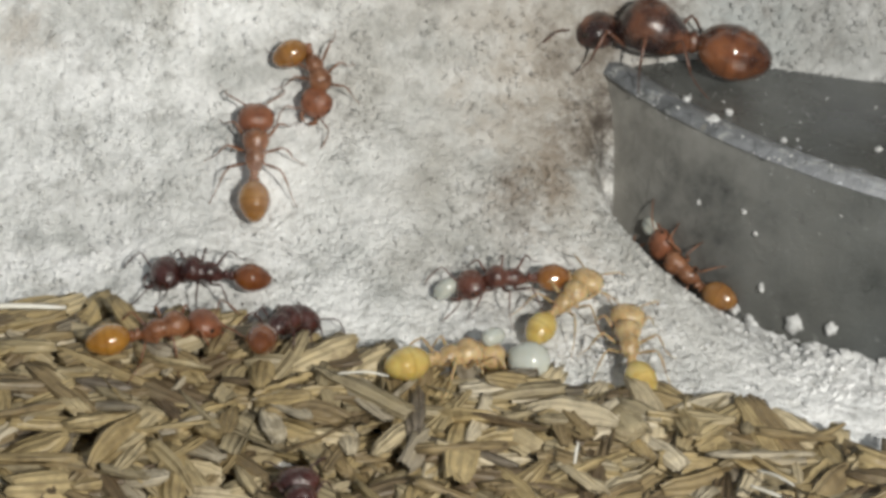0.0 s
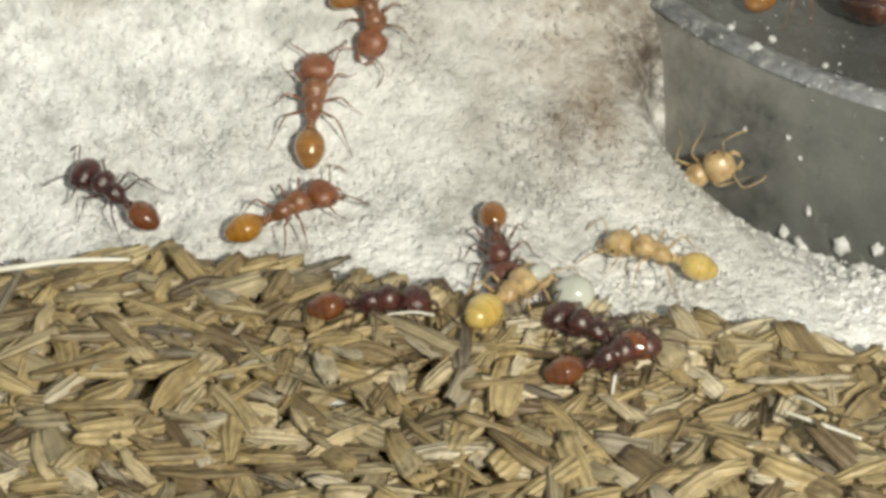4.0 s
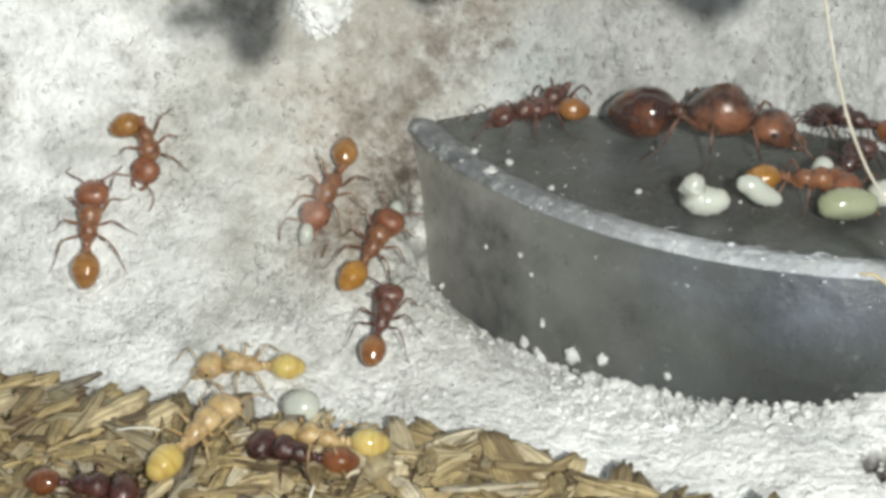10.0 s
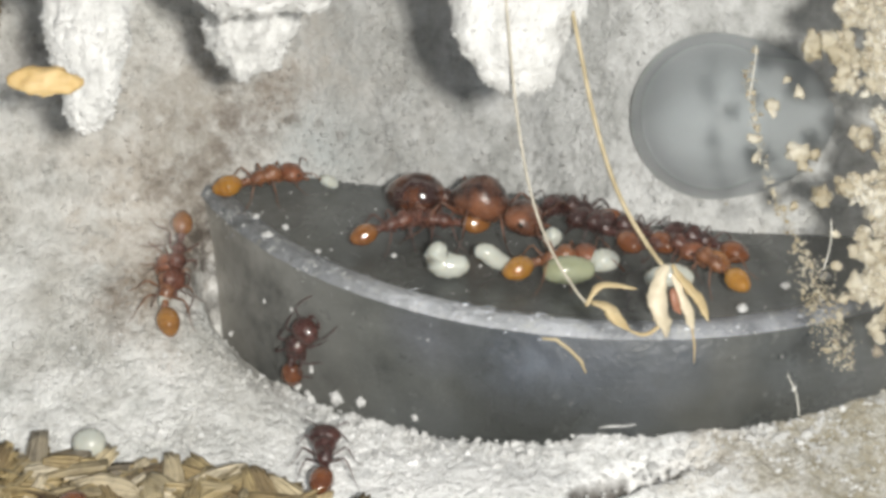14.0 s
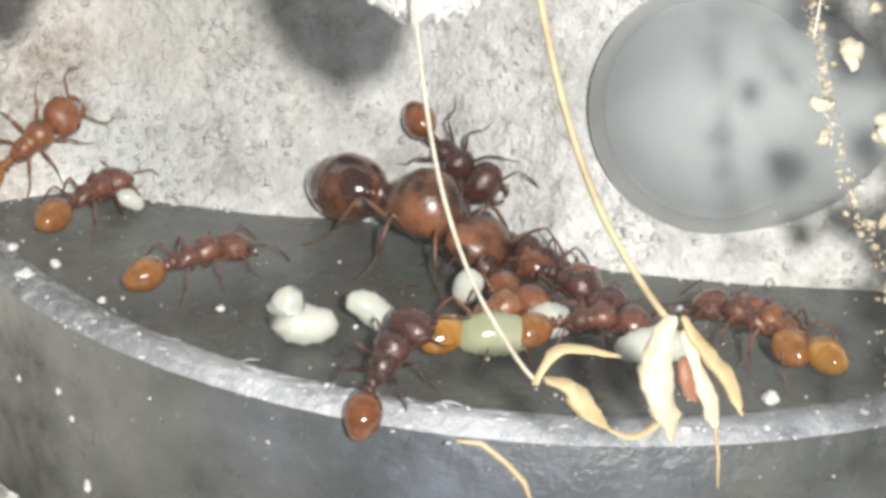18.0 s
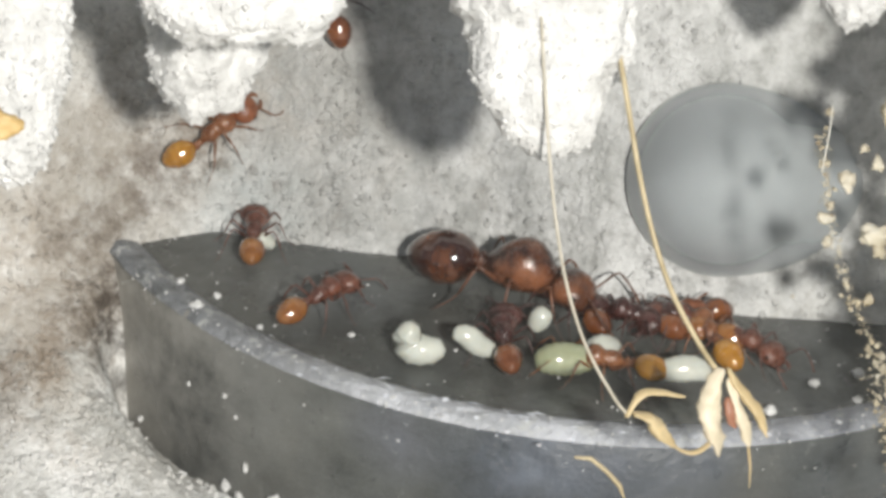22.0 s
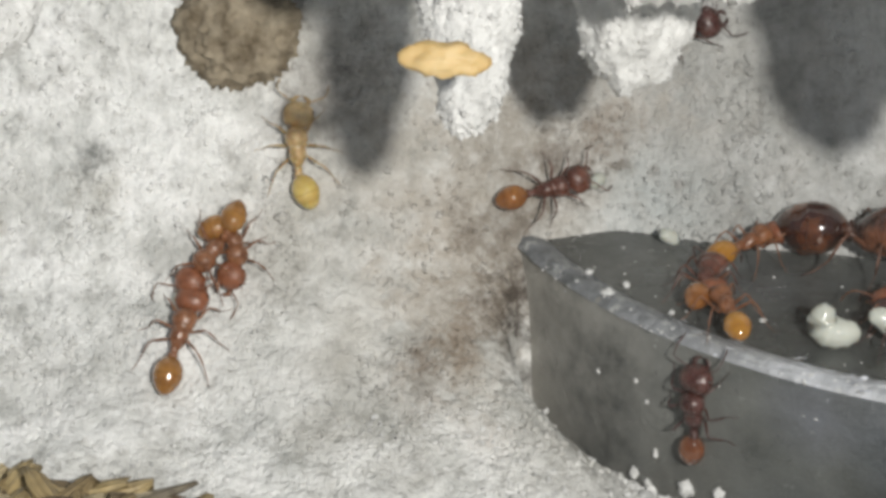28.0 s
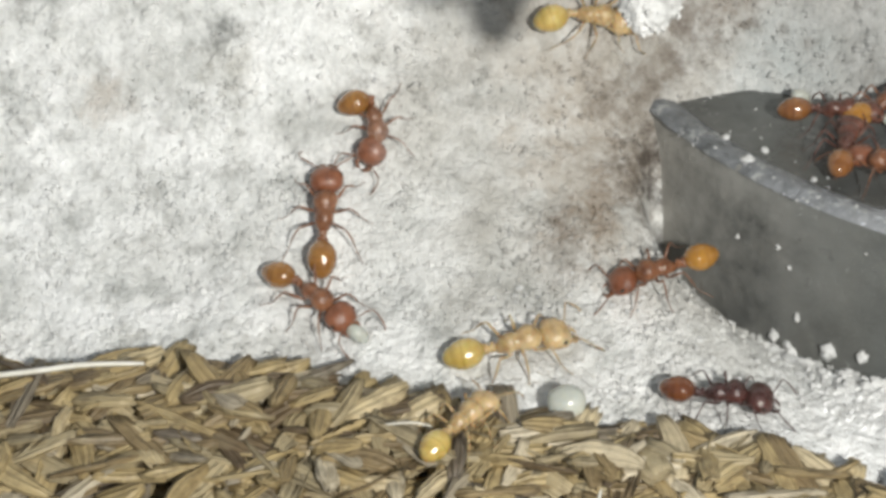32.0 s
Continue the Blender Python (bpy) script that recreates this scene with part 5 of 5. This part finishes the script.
    go(ants[8], [(0, -41.35, -23.66, 1.2, -18.3, -1.7, 175.4), (0.33, -40.92, -23.86, 1.12, -13.7, 11.9, -137.2), (0.67, -40.5, -24.06, 1.05, 4.3, 16.7, -72.1), (1, -40.07, -24.27, 0.97, 15.2, 7, -22.9), (1.5, -39.37, -25.07, 1.06, 9, 1.6, 42.9), (2, -38.67, -25.87, 1.15, 1.5, 5, 108.8), (4.5, -48.95, -22.05, 2.11, -19.8, -17.9, 140.8), (5, -47.96, -23.32, 1.42, -16.2, -14, 140.6), (6, -51.03, -24.42, 0.91, -13.5, -1.5, 174.4), (7, -54.82, -25.04, 0.71, -2, -0.5, 174.4), (9, -56.27, -24.91, 0.75, -4.6, 1.6, -166.4), (32, -56.27, -24.91, 0.75, -4.6, 1.6, -166.4)])
    go(ants[9], [(0, -37.9, -26.91, 0.89, 2.7, 15.4, 61.4), (0.5, -37.62, -27.09, 0.98, -14.1, 7.8, -12.1), (1, -37.34, -27.27, 1.07, -12.1, -10.2, -82.3), (1.33, -37.23, -27.28, 0.99, -15.5, 2.2, -35.1), (1.67, -37.12, -27.29, 0.91, -5.3, 14.8, 26.8), (2, -37.02, -27.29, 0.83, 7.9, 13.6, 77.1), (3.25, -31.49, -29.54, 0.83, 4.9, 3.7, 116.3), (4.5, -25.97, -31.78, 0.83, -3.7, -2.1, 155.7), (5, -25.04, -31.46, 0.87, 0.7, -0.5, 152.9), (6, -24.74, -30.05, 0.34, 6.1, 11.8, 116.8), (7, -24.79, -31.2, 0.91, 3.4, 1.6, 133.4), (8, -24.85, -31.45, 0.88, 0.7, -0.7, 135.3), (9, -24.93, -32.04, 0.79, -4.8, -6.7, 126.4), (10, -28.18, -32.05, 0.79, -8.5, -2.8, 161.8), (10.5, -28.17, -32.27, 0.76, -1.8, -8.8, 101.6), (11, -28.15, -32.49, 0.72, 6.8, -5.9, 41.1), (11.5, -29.52, -34.08, 0.49, -2.2, -7.8, 110.2), (12, -30.9, -35.67, 0.25, -7.1, -0.2, 178.6), (16, -28.8, -33.24, 0.6, -7.1, 5.3, -143.6), (29, -33.36, -40.72, -0.33, -5.3, 3.9, -143.7), (32, -33.36, -40.72, -0.33, -5.3, 3.9, -143.7)])
    go(ants[10], [(0, -36.83, -37.6, 0.03, -0.7, -6.6, 95.9), (0.6, -36.58, -36.08, 0.21, -0.5, -6.8, 94.2), (1, -37.45, -33.08, 0.63, -0.7, -9, 94.7), (1.5, -37.73, -31.64, 0.85, -0.7, -8.9, 94.6), (2, -37.54, -30.46, 1.04, -0.9, -9, 95.5), (3.25, -36.37, -29.94, 1.12, -0.3, -3.8, 43), (4.5, -35.2, -29.41, 1.2, -4.1, -0.2, -9.4), (5, -33.91, -27.44, 0.65, -11.2, 8.1, 9.9), (6, -33.72, -31.12, 0.94, 8.3, 3.3, -21.6), (7, -27.49, -32.69, 0.69, 9, -0.6, 3.7), (8, -26.65, -33.66, 0.54, 8.2, 2.4, -16.2), (9, -29.3, -37.81, 0.09, 2.5, 1.1, -53), (10, -29.76, -40.4, -0.25, -0.2, 3.1, -100.1), (11, -30.22, -42.99, -0.59, -3.6, 2.5, -147.3), (32, -30.22, -42.99, -0.59, -3.6, 2.5, -147.3)])
    go(ants[11], [(0, -10.93, -38.16, 1.05, 2.7, -4, 30), (1, -11.76, -36.5, 0.92, -3, -4.5, 60), (2, -14.2, -34.4, 0.79, -5.2, 0.6, 110), (2.5, -19.51, -33.35, 0.59, -5.2, -2.1, 159.8), (3.17, -22.67, -33.16, 0.62, -0.9, -6.5, 110), (3.83, -25.83, -32.97, 0.65, 6.8, -4.9, 44.5), (4.5, -28.99, -32.77, 0.68, 8.9, 0.8, -5.1), (5, -28.77, -32.95, 0.65, 8.9, 1.3, -8), (6, -26.8, -35.7, 0.25, 4.8, 3.9, -38.1), (6.33, -26.25, -35.04, 0.34, -1.1, 6.7, -90.9), (6.67, -25.71, -34.37, 0.43, -8, 1.4, -163), (7, -25.17, -33.71, 0.53, -7, -5, 144.8), (8, -24.94, -33.83, 0.51, -8.3, -1.6, 169.3), (9, -26.66, -37.95, 0.15, 3.3, 1.3, -129.3), (11, -23.87, -43.77, -0.08, -18.1, 24.9, -178.5), (32, -23.87, -43.77, -0.08, -18.1, 24.9, -178.5)])
    go(ants[12], [(0, -52.89, -22.29, 1.83, 26.1, 5.1, -9.6), (4.5, -58.5, -24.52, 0.87, 12, 2, -7.9), (5, -57.2, -24.2, 0.95, 12, 2, -10), (5.5, -50.27, -23.99, 1.08, 17.6, 4.9, -14.5), (6, -45.17, -24.81, 0.8, 3.4, 3.4, -30), (6.5, -43.68, -27.64, 1.52, 0, 4, -50), (7, -41.88, -29.47, 1.2, 2, 6, -75), (8, -40.61, -32.39, 0.74, 2, 6, -80), (9, -31.99, -35.86, 0.23, 4, 3, -30), (10, -36.49, -33.81, 0.51, 8.3, 1.9, -12.5), (10.5, -38.2, -35.45, 0.3, 2.1, 7.3, -78.1), (11, -39.91, -37.08, 0.09, -5.4, 3.9, -144), (32, -39.91, -37.08, 0.09, -5.4, 3.9, -144)])
    go(ants[13], [(0, -9.09, -37.66, 1.51, -4.5, -3.2, 40.7), (9, -20.58, -40.09, 0.65, -4.7, -1.1, 49.1), (11, -25.56, -34.45, 0.42, -2.3, -7.7, 107), (12, -25.66, -29.82, 0.39, 0.3, 12.7, 88.1), (12.5, -24.27, -27.67, 0.76, -0.3, -4, 93.1), (13, -21.8, -27.46, 0.21, 8.1, -4.4, 34.6), (13.25, -21.61, -22.61, -2.08, 26.6, -42.5, 13.5), (13.5, -21.41, -17.77, -4.37, 90.1, -60.6, -52.1), (14, -18.31, -21.15, 1.13, 90.1, -68.6, -42.3), (14.5, -18.21, -21.25, 1.57, 90, -75.9, -42), (16.5, -12.03, -25.44, 3.2, 90, -64.8, -26.2), (17, -10.42, -26.16, 3.79, 90.1, -64.1, -22.6), (17.5, -8.62, -26.83, 6.38, 90.1, -64.5, -18.5), (17.75, -8.1, -25.8, 6.75, 18.2, -42.1, 51.9), (18, -7.55, -24.65, 7.0, 6, -26, 60), (18.5, -6.43, -23.3, 6.84, 0, 0, 53), (19, -5.68, -22.92, 6.84, 0, -0, 37.9), (20, -4.94, -22.93, 6.84, 0, -0, 21.4), (21, -4.88, -22.32, 6.84, 0, -0, 37.8), (22, -6.46, -20.51, 6.84, 0, -0, 84.3), (23, -6.75, -23.46, 6.84, 0, -0, 58.7), (24, -7.36, -21.39, 6.84, 0, -0, 115.7), (25, -7.43, -21.46, 6.84, 0, -0, 109.1), (26, -7.39, -21.28, 6.84, 0, -0, 101.7), (32, -7.39, -21.28, 6.84, 0, -0, 101.7)])
    go(ants[14], [(0, -10.18, -40.78, 1.49, -4.1, -3, 39.9), (10, -16.54, -42.18, 1.02, -4.1, -1.6, 46.7), (12, -17.52, -35.33, 0.7, -4.3, 3.5, 102.3), (13, -16.49, -33.32, 0.79, -3.4, 5.8, 102.7), (14, -16.4, -29.05, 0.24, 3.2, -2.4, 94.3), (14.25, -16.7, -25.67, -2.01, -7.5, -46, 78.2), (14.5, -16.99, -22.3, -4.26, 90, -86, -38.6), (16.5, -8.23, -26.97, -2.56, 90, -51.9, -17.6), (20, -0.74, -28.23, -7.67, 90, -54, -1.6), (22, -1.04, -28.23, -3.3, 90, -84.5, -2.2), (23, 0.38, -28.24, -1.52, -90, -76.1, -179.2), (24, 0.2, -28.24, -1.28, -90, -75.1, -179.6), (25, 0.93, -28.23, -3.3, -90, -75.3, -178), (26, -8.84, -26.77, -0.4, -90, -89.8, 161.1), (26.5, -15.42, -23.46, 0.41, 90, -78.9, -34.5), (28.5, -16.72, -22.51, 3.96, -90, -80.9, 142.2), (29, -17.84, -21.59, 4.35, -90, -77.5, 139.1), (29.25, -16.41, -23.25, 1.89, -16, -38.4, 82.3), (29.5, -14.98, -24.91, -0.56, 4.6, 6.9, 87.6), (29.75, -19.18, -26.22, -0.16, -0.3, 0.3, 130.1), (30, -23.38, -27.54, 0.24, -8.4, -1.1, 172.9), (31, -22.84, -27.54, 0.25, -8.4, -0.5, 177.2), (31.25, -22.55, -28.46, 0.35, -4.6, 5.3, 110.7), (31.5, -22.26, -29.38, 0.45, -8.5, 11, 43.4), (32, -21.36, -27.36, 0.21, 9.3, 2.2, -1.9)])
    go(ants[15], [(0, -2.31, -0.06, 6.84, 0, -0, 29.2), (6.5, -2.52, -8.61, 6.84, 0, -0, 99.2), (13, -2.74, -17.16, 6.84, 0, -0, 169.1), (14, -3.12, -16.4, 6.84, 0, -0, 155), (16.5, -4.87, -11.02, 6.84, -0, -0, -170.5), (16.75, -5.11, -11.55, 6.84, 0, -0, 141.7), (17, -5.35, -12.09, 6.84, -0, -0, 93.8), (17.17, -5.2, -12.35, 7.38, 19.6, -11.1, 51.1), (17.33, -5.05, -12.62, 7.93, 45.7, -2, -3), (17.5, -4.9, -12.88, 8.48, 55, 18.5, -42.5), (18, -4.98, -12.96, 8.52, 53.3, 22.4, -44.5), (19, -6.79, -11.51, 9.36, 51.9, 30.3, -34), (20, -9.31, -10.1, 11.35, 50.4, 38.2, -32.7), (21, -10.15, -8.63, 14.07, 61, 20.6, -16.8), (21.5, -12.14, -7.67, 15.46, 51.9, -41.8, 16.5), (22, -14.14, -6.71, 16.84, -48.6, -53.7, 131.4), (24, -15.35, -5.55, 19.16, -54.2, -55.1, 135.8), (25, -13.71, -5.86, 19.37, 40.6, -63.5, 34.5), (26, -12.07, -6.17, 19.57, 69.5, -23.3, -1.9), (28.5, -16.95, -7.18, 14.18, 61.8, -19.5, -4.6), (29, -13.01, -7.65, 15.2, 62.4, -20.8, -2.9), (30, -12.97, -7.09, 16.55, 63.2, -28.7, 1.5), (32, -12.97, -7.09, 16.55, 63.2, -28.7, 1.5)])
    go(ants[16], [(0, -2.92, -13.44, 6.84, 0, -0, 155.9), (13, 3.55, -21.5, 6.84, 0, -0, 136.7), (14, 3.26, -22.01, 6.84, 0, -0, 126.1), (17, 5.72, -22.27, 6.84, 0, -0, 150.5), (18, 5.31, -22.15, 6.84, 0, -0, 126.8), (19, 3.03, -22.3, 6.84, 0, -0, 114.1), (20, 3.05, -22.52, 6.84, 0, -0, 122.5), (21, 3.11, -23.26, 6.84, 0, -0, 133.8), (22, -2.34, -22.66, 6.84, 0, -0, 168.9), (23, -5.44, -23.04, 6.84, 0, 0, -168.3), (23.5, -8.28, -25.2, 6.84, 0, -0, 136.5), (24, -11.47, -24.46, 6.84, 0, -0, 116.2), (24.5, -12.35, -21.26, 6.84, 0, -0, 96.3), (25, -12.15, -18.88, 6.84, 0, -0, 95.2), (26, -11.62, -18.53, 6.84, 0, -0, 79.6), (28.5, -15.18, -19.78, 6.84, 0, -0, 123.8), (29, -13.29, -19.26, 6.84, 0, -0, 141.6), (30, -13.91, -19.28, 6.84, 0, -0, 138.1), (32, -13.91, -19.28, 6.84, 0, -0, 138.1)])
    go(ants[17], [(0, -3.44, -16.34, 6.84, 0, 0, -8.6), (9, -5.98, -19.63, 6.84, 0, -0, 14.4), (10, -5.29, -20.47, 6.84, 0, 0, -15.4), (11, -4.67, -20.6, 6.84, 0, -0, 13.2), (12, -4.34, -21.87, 6.84, 0, -0, 16.3), (13, -5.08, -21.52, 6.84, 0, -0, 14.1), (14, -4.52, -21.51, 6.84, 0, -0, 19), (17, -4.05, -21.57, 6.84, 0, -0, 23.2), (18, -3.93, -21.29, 6.84, 0, -0, 34.3), (20, -0.98, -20.84, 6.84, 0, -0, 22.3), (21.5, 1.77, -20.21, 6.84, 0, -0, 77.4), (23, 4.53, -19.58, 6.84, 0, -0, 132.5), (24, 6.78, -21.02, 6.84, 0, -0, 82.1), (25, 9.03, -22.47, 6.84, 0, -0, 31.8), (26.75, 0.33, -20.86, 6.84, 0, -0, 82), (28.5, -8.36, -19.26, 6.84, 0, -0, 132.3), (29.2, -11.83, -15.25, 6.84, 0, -0, 136.7), (29.45, -15.85, -17.36, 6.06, -43.9, 11.4, 139.4), (29.7, -19.88, -19.48, 5.27, -89.9, 21.5, 133.1), (30, -20.94, -18.26, 3.93, -89.9, 24.6, 129.7), (31, -22.26, -16.55, 2.06, -90, 14.4, 125.1), (31.5, -23.6, -19.3, 2.3, -24, 22, -175), (32, -24.0, -20.5, 1.95, -10, 10, -165)])
    go(ants[18], [(0, -7.86, -12.41, 6.84, 0, -0, 171.2), (8, -15.96, -12.49, 6.84, 0, -0, 160.1), (10, -17.78, -12.92, 6.84, 0, 0, -170.4), (10.33, -17.62, -13.22, 6.84, 0, 0, -118.6), (10.67, -17.46, -13.52, 6.84, 0, 0, -48.6), (11, -17.29, -13.83, 6.84, 0, -0, 3.2), (12, -15.5, -15.78, 6.84, -0, -0, -12.3), (13, -15.27, -13.42, 6.84, 0, 0, -14.9), (14, -12.79, -17.69, 6.84, 0, -0, 32.1), (17, -13.9, -17.38, 6.84, 0, -0, 47.8), (18, -13.89, -17.51, 6.84, 0, -0, 36.9), (19, -13.14, -16.58, 6.84, 0, -0, 51.1), (20, -13.29, -16.96, 6.84, 0, -0, 52.2), (21, -13.87, -16.83, 6.84, 0, -0, 51.2), (22, -14.15, -17.52, 6.84, 0, -0, 45.4), (23, -15.26, -17.03, 6.84, 0, -0, 70.8), (24, -15.28, -17, 6.84, 0, -0, 73.2), (25, -15.46, -16.94, 6.84, 0, -0, 77.9), (26, -15.34, -17, 6.84, 0, -0, 75.2), (32, -15.34, -17, 6.84, 0, -0, 75.2)])
    go(ants[19], [(0, -6.13, -11.08, 6.84, 0, 0, -162.5), (3, -5.56, -13.76, 6.84, -0, -0, 146.9), (6, -4.99, -16.44, 6.84, -0, -0, 80), (9, -4.42, -19.12, 6.84, 0, -0, 29.3), (10.5, -2.3, -18.38, 6.84, 0, -0, 92.6), (12, -0.17, -17.64, 6.84, 0, -0, 155.8), (13, -2.83, -16.94, 6.84, 0, -0, 151.7), (14, -0.49, -18.53, 6.84, 0, -0, 143.7), (17, -2.87, -17.05, 6.84, 0, -0, 142.4), (20, -0.32, -18.76, 6.84, 0, -0, 138.5), (23, -0.76, -18.96, 6.84, 0, -0, 169.5), (25, -0.9, -19.11, 6.84, 0, -0, 173.7), (32, -0.9, -19.11, 6.84, 0, -0, 173.7)])
    go(ants[20], [(0, -9.32, -12.39, 7.47, 5.2, 51.2, -89.6), (7, -14.11, -13.23, 8.62, -3.1, 31.9, -107.3), (9, -14.1, -11.31, 7.94, -7.1, 53.2, -114.1), (10, -16.5, -11.24, 6.84, 0, 0, -122), (11, -14.6, -13.64, 6.84, 0, 0, -171.4), (13, -13.28, -16.44, 6.84, 0, 0, -157.9), (14.33, -9.69, -17.9, 6.84, -0, -0, 150.1), (15.67, -6.11, -19.37, 6.84, -0, -0, 79.6), (17, -2.53, -20.83, 6.84, 0, -0, 27.6), (20, 1.12, -22.87, 6.84, -0, -0, -13.5), (23, 4.83, -19.43, 6.84, 0, 0, -41.9), (24, 4.63, -18.06, 6.84, 0, -0, 0.3), (25, 4.42, -16.69, 6.84, 0, -0, 42.4), (32, 4.42, -16.69, 6.84, 0, -0, 42.4)])
    go(ants[21], [(0, -21.95, -11.81, 7.45, 0, -0, 163.4), (0.5, -18.59, -9.7, 7.45, 0, -0, 125.5), (1, -15.24, -7.6, 7.45, 0, -0, 87.6), (2, -9.75, -8.78, 7.45, 0, -0, 55.2), (3.5, -10.14, -15.53, 7.45, 0, -0, 4.7), (5, -10.48, -15.24, 7.45, -0, -0, -18.6), (6, -9.56, -15.28, 7.45, -0, -0, -16.7), (7, -9.36, -14.56, 7.45, -0, -0, -20.7), (8, -9.53, -14.77, 7.45, -0, -0, -12.1), (9, -9.56, -14.91, 7.45, -0, -0, -19.7), (10, -8.82, -15.31, 7.45, -0, -0, -19.2), (11, -8.89, -15.4, 7.45, -0, -0, -16.1), (12, -8.44, -15.55, 7.45, -0, -0, -21.8), (13, -9.33, -15.41, 7.45, -0, -0, -23.1), (14, -8.4, -17, 7.45, -0, -0, -24.7), (17, -6.55, -15.83, 7.45, -0, -0, -47.3), (18, -6.04, -15.32, 7.45, -0, -0, -43.6), (19, -5.68, -16.04, 7.45, -0, -0, -32.6), (20, -5.39, -17.17, 7.45, -0, -0, -24.4), (21, -4.9, -16.78, 7.45, -0, -0, -31.5), (22, -5.17, -16.53, 7.45, -0, -0, -27.1), (23, -6.93, -16.04, 7.45, -0, -0, -32.4), (24, -6.52, -16.07, 7.45, -0, -0, -38.8), (25, -6.79, -14.94, 7.45, -0, -0, -25.3), (26, -7.33, -15.11, 7.45, -0, -0, -29.2), (29, -6.43, -13.92, 7.45, -0, -0, -24), (32, -6.43, -13.92, 7.45, -0, -0, -24)])
    go(ants[22], [(0, -1.69, -13.69, 6.84, 0, -0, 171.3), (12, 2.58, -22.47, 6.84, 0, -0, 156.6), (14, 2.13, -20.52, 6.84, 0, -0, 145.5), (17, 4.91, -21.62, 6.84, 0, -0, 133.4), (20, 2.42, -21.44, 6.84, 0, -0, 126.2), (23, 2.05, -18.66, 6.84, 0, -0, 158.7), (32, 2.05, -18.66, 6.84, 0, -0, 158.7)])
    go(ants[23], [(0, 1.04, -13.44, 6.84, 0, -0, 171.2), (12, 1.72, -18.48, 6.84, 0, -0, 136.4), (14, -2.09, -18.31, 6.84, 0, -0, 136), (17, -4.43, -17.12, 6.84, 0, -0, 111.7), (20, -3.45, -19.34, 6.84, 0, -0, 123.3), (23, -2.82, -17.24, 6.84, 0, -0, 125.2), (26, -0.87, -19.23, 6.84, 0, -0, 138.7), (32, -0.87, -19.23, 6.84, 0, -0, 138.7)])
    go(ants[24], [(0, 3.21, -14.67, 6.84, 0, 0, -148.8), (12, 3.94, -21.49, 6.84, 0, 0, -153.1), (14, 2.93, -19.79, 6.84, 0, -0, 143.4), (15, 1.48, -19.32, 6.84, 0, -0, -167.1), (16, 0.04, -18.86, 6.84, 0, -0, -103), (17, -1.4, -18.4, 6.84, -0, -0, -53.5), (20, 0.31, -22.25, 6.84, -0, -0, -48.5), (21, 0.98, -20.63, 6.84, -0, -0, -98.4), (22, 1.64, -19.01, 6.84, -0, -0, -163.3), (23, 2.3, -17.38, 6.84, 0, -0, 146.9), (26, 1.29, -17.85, 6.84, 0, 0, -156.3), (32, 1.29, -17.85, 6.84, 0, 0, -156.3)])

    def carried(k, first, last, before=None):
        """A larva in the jaws of ant k from first to last; it lies where it was found before that, and stays where it is laid down."""
        larva = carried_larva()
        spot = Matrix.Translation(Vector((2.85, 0, -.72)) * (MM * ants[k].scale[0])) @ Euler((0, .5, .3)).to_matrix().to_4x4()
        rows = [(t, pose(x * MM, y * MM, z * MM, rx, ry, rz) @ spot) for t, x, y, z, rx, ry, rz in paths[k] if first <= t <= last]
        if before:
            at = pose(*(c * MM for c in before), 0, 0, 40)
            rows = [(0, at), (first - .4, at)] + rows
        if rows[-1][0] < 32:
            rows.append((32, rows[-1][1]))
        walk(larva, rows)

    carried(2, 7, 12, (-29.6, -27.5, .75))
    carried(3, 0, 32)
    carried(4, 0, 32)


motions()
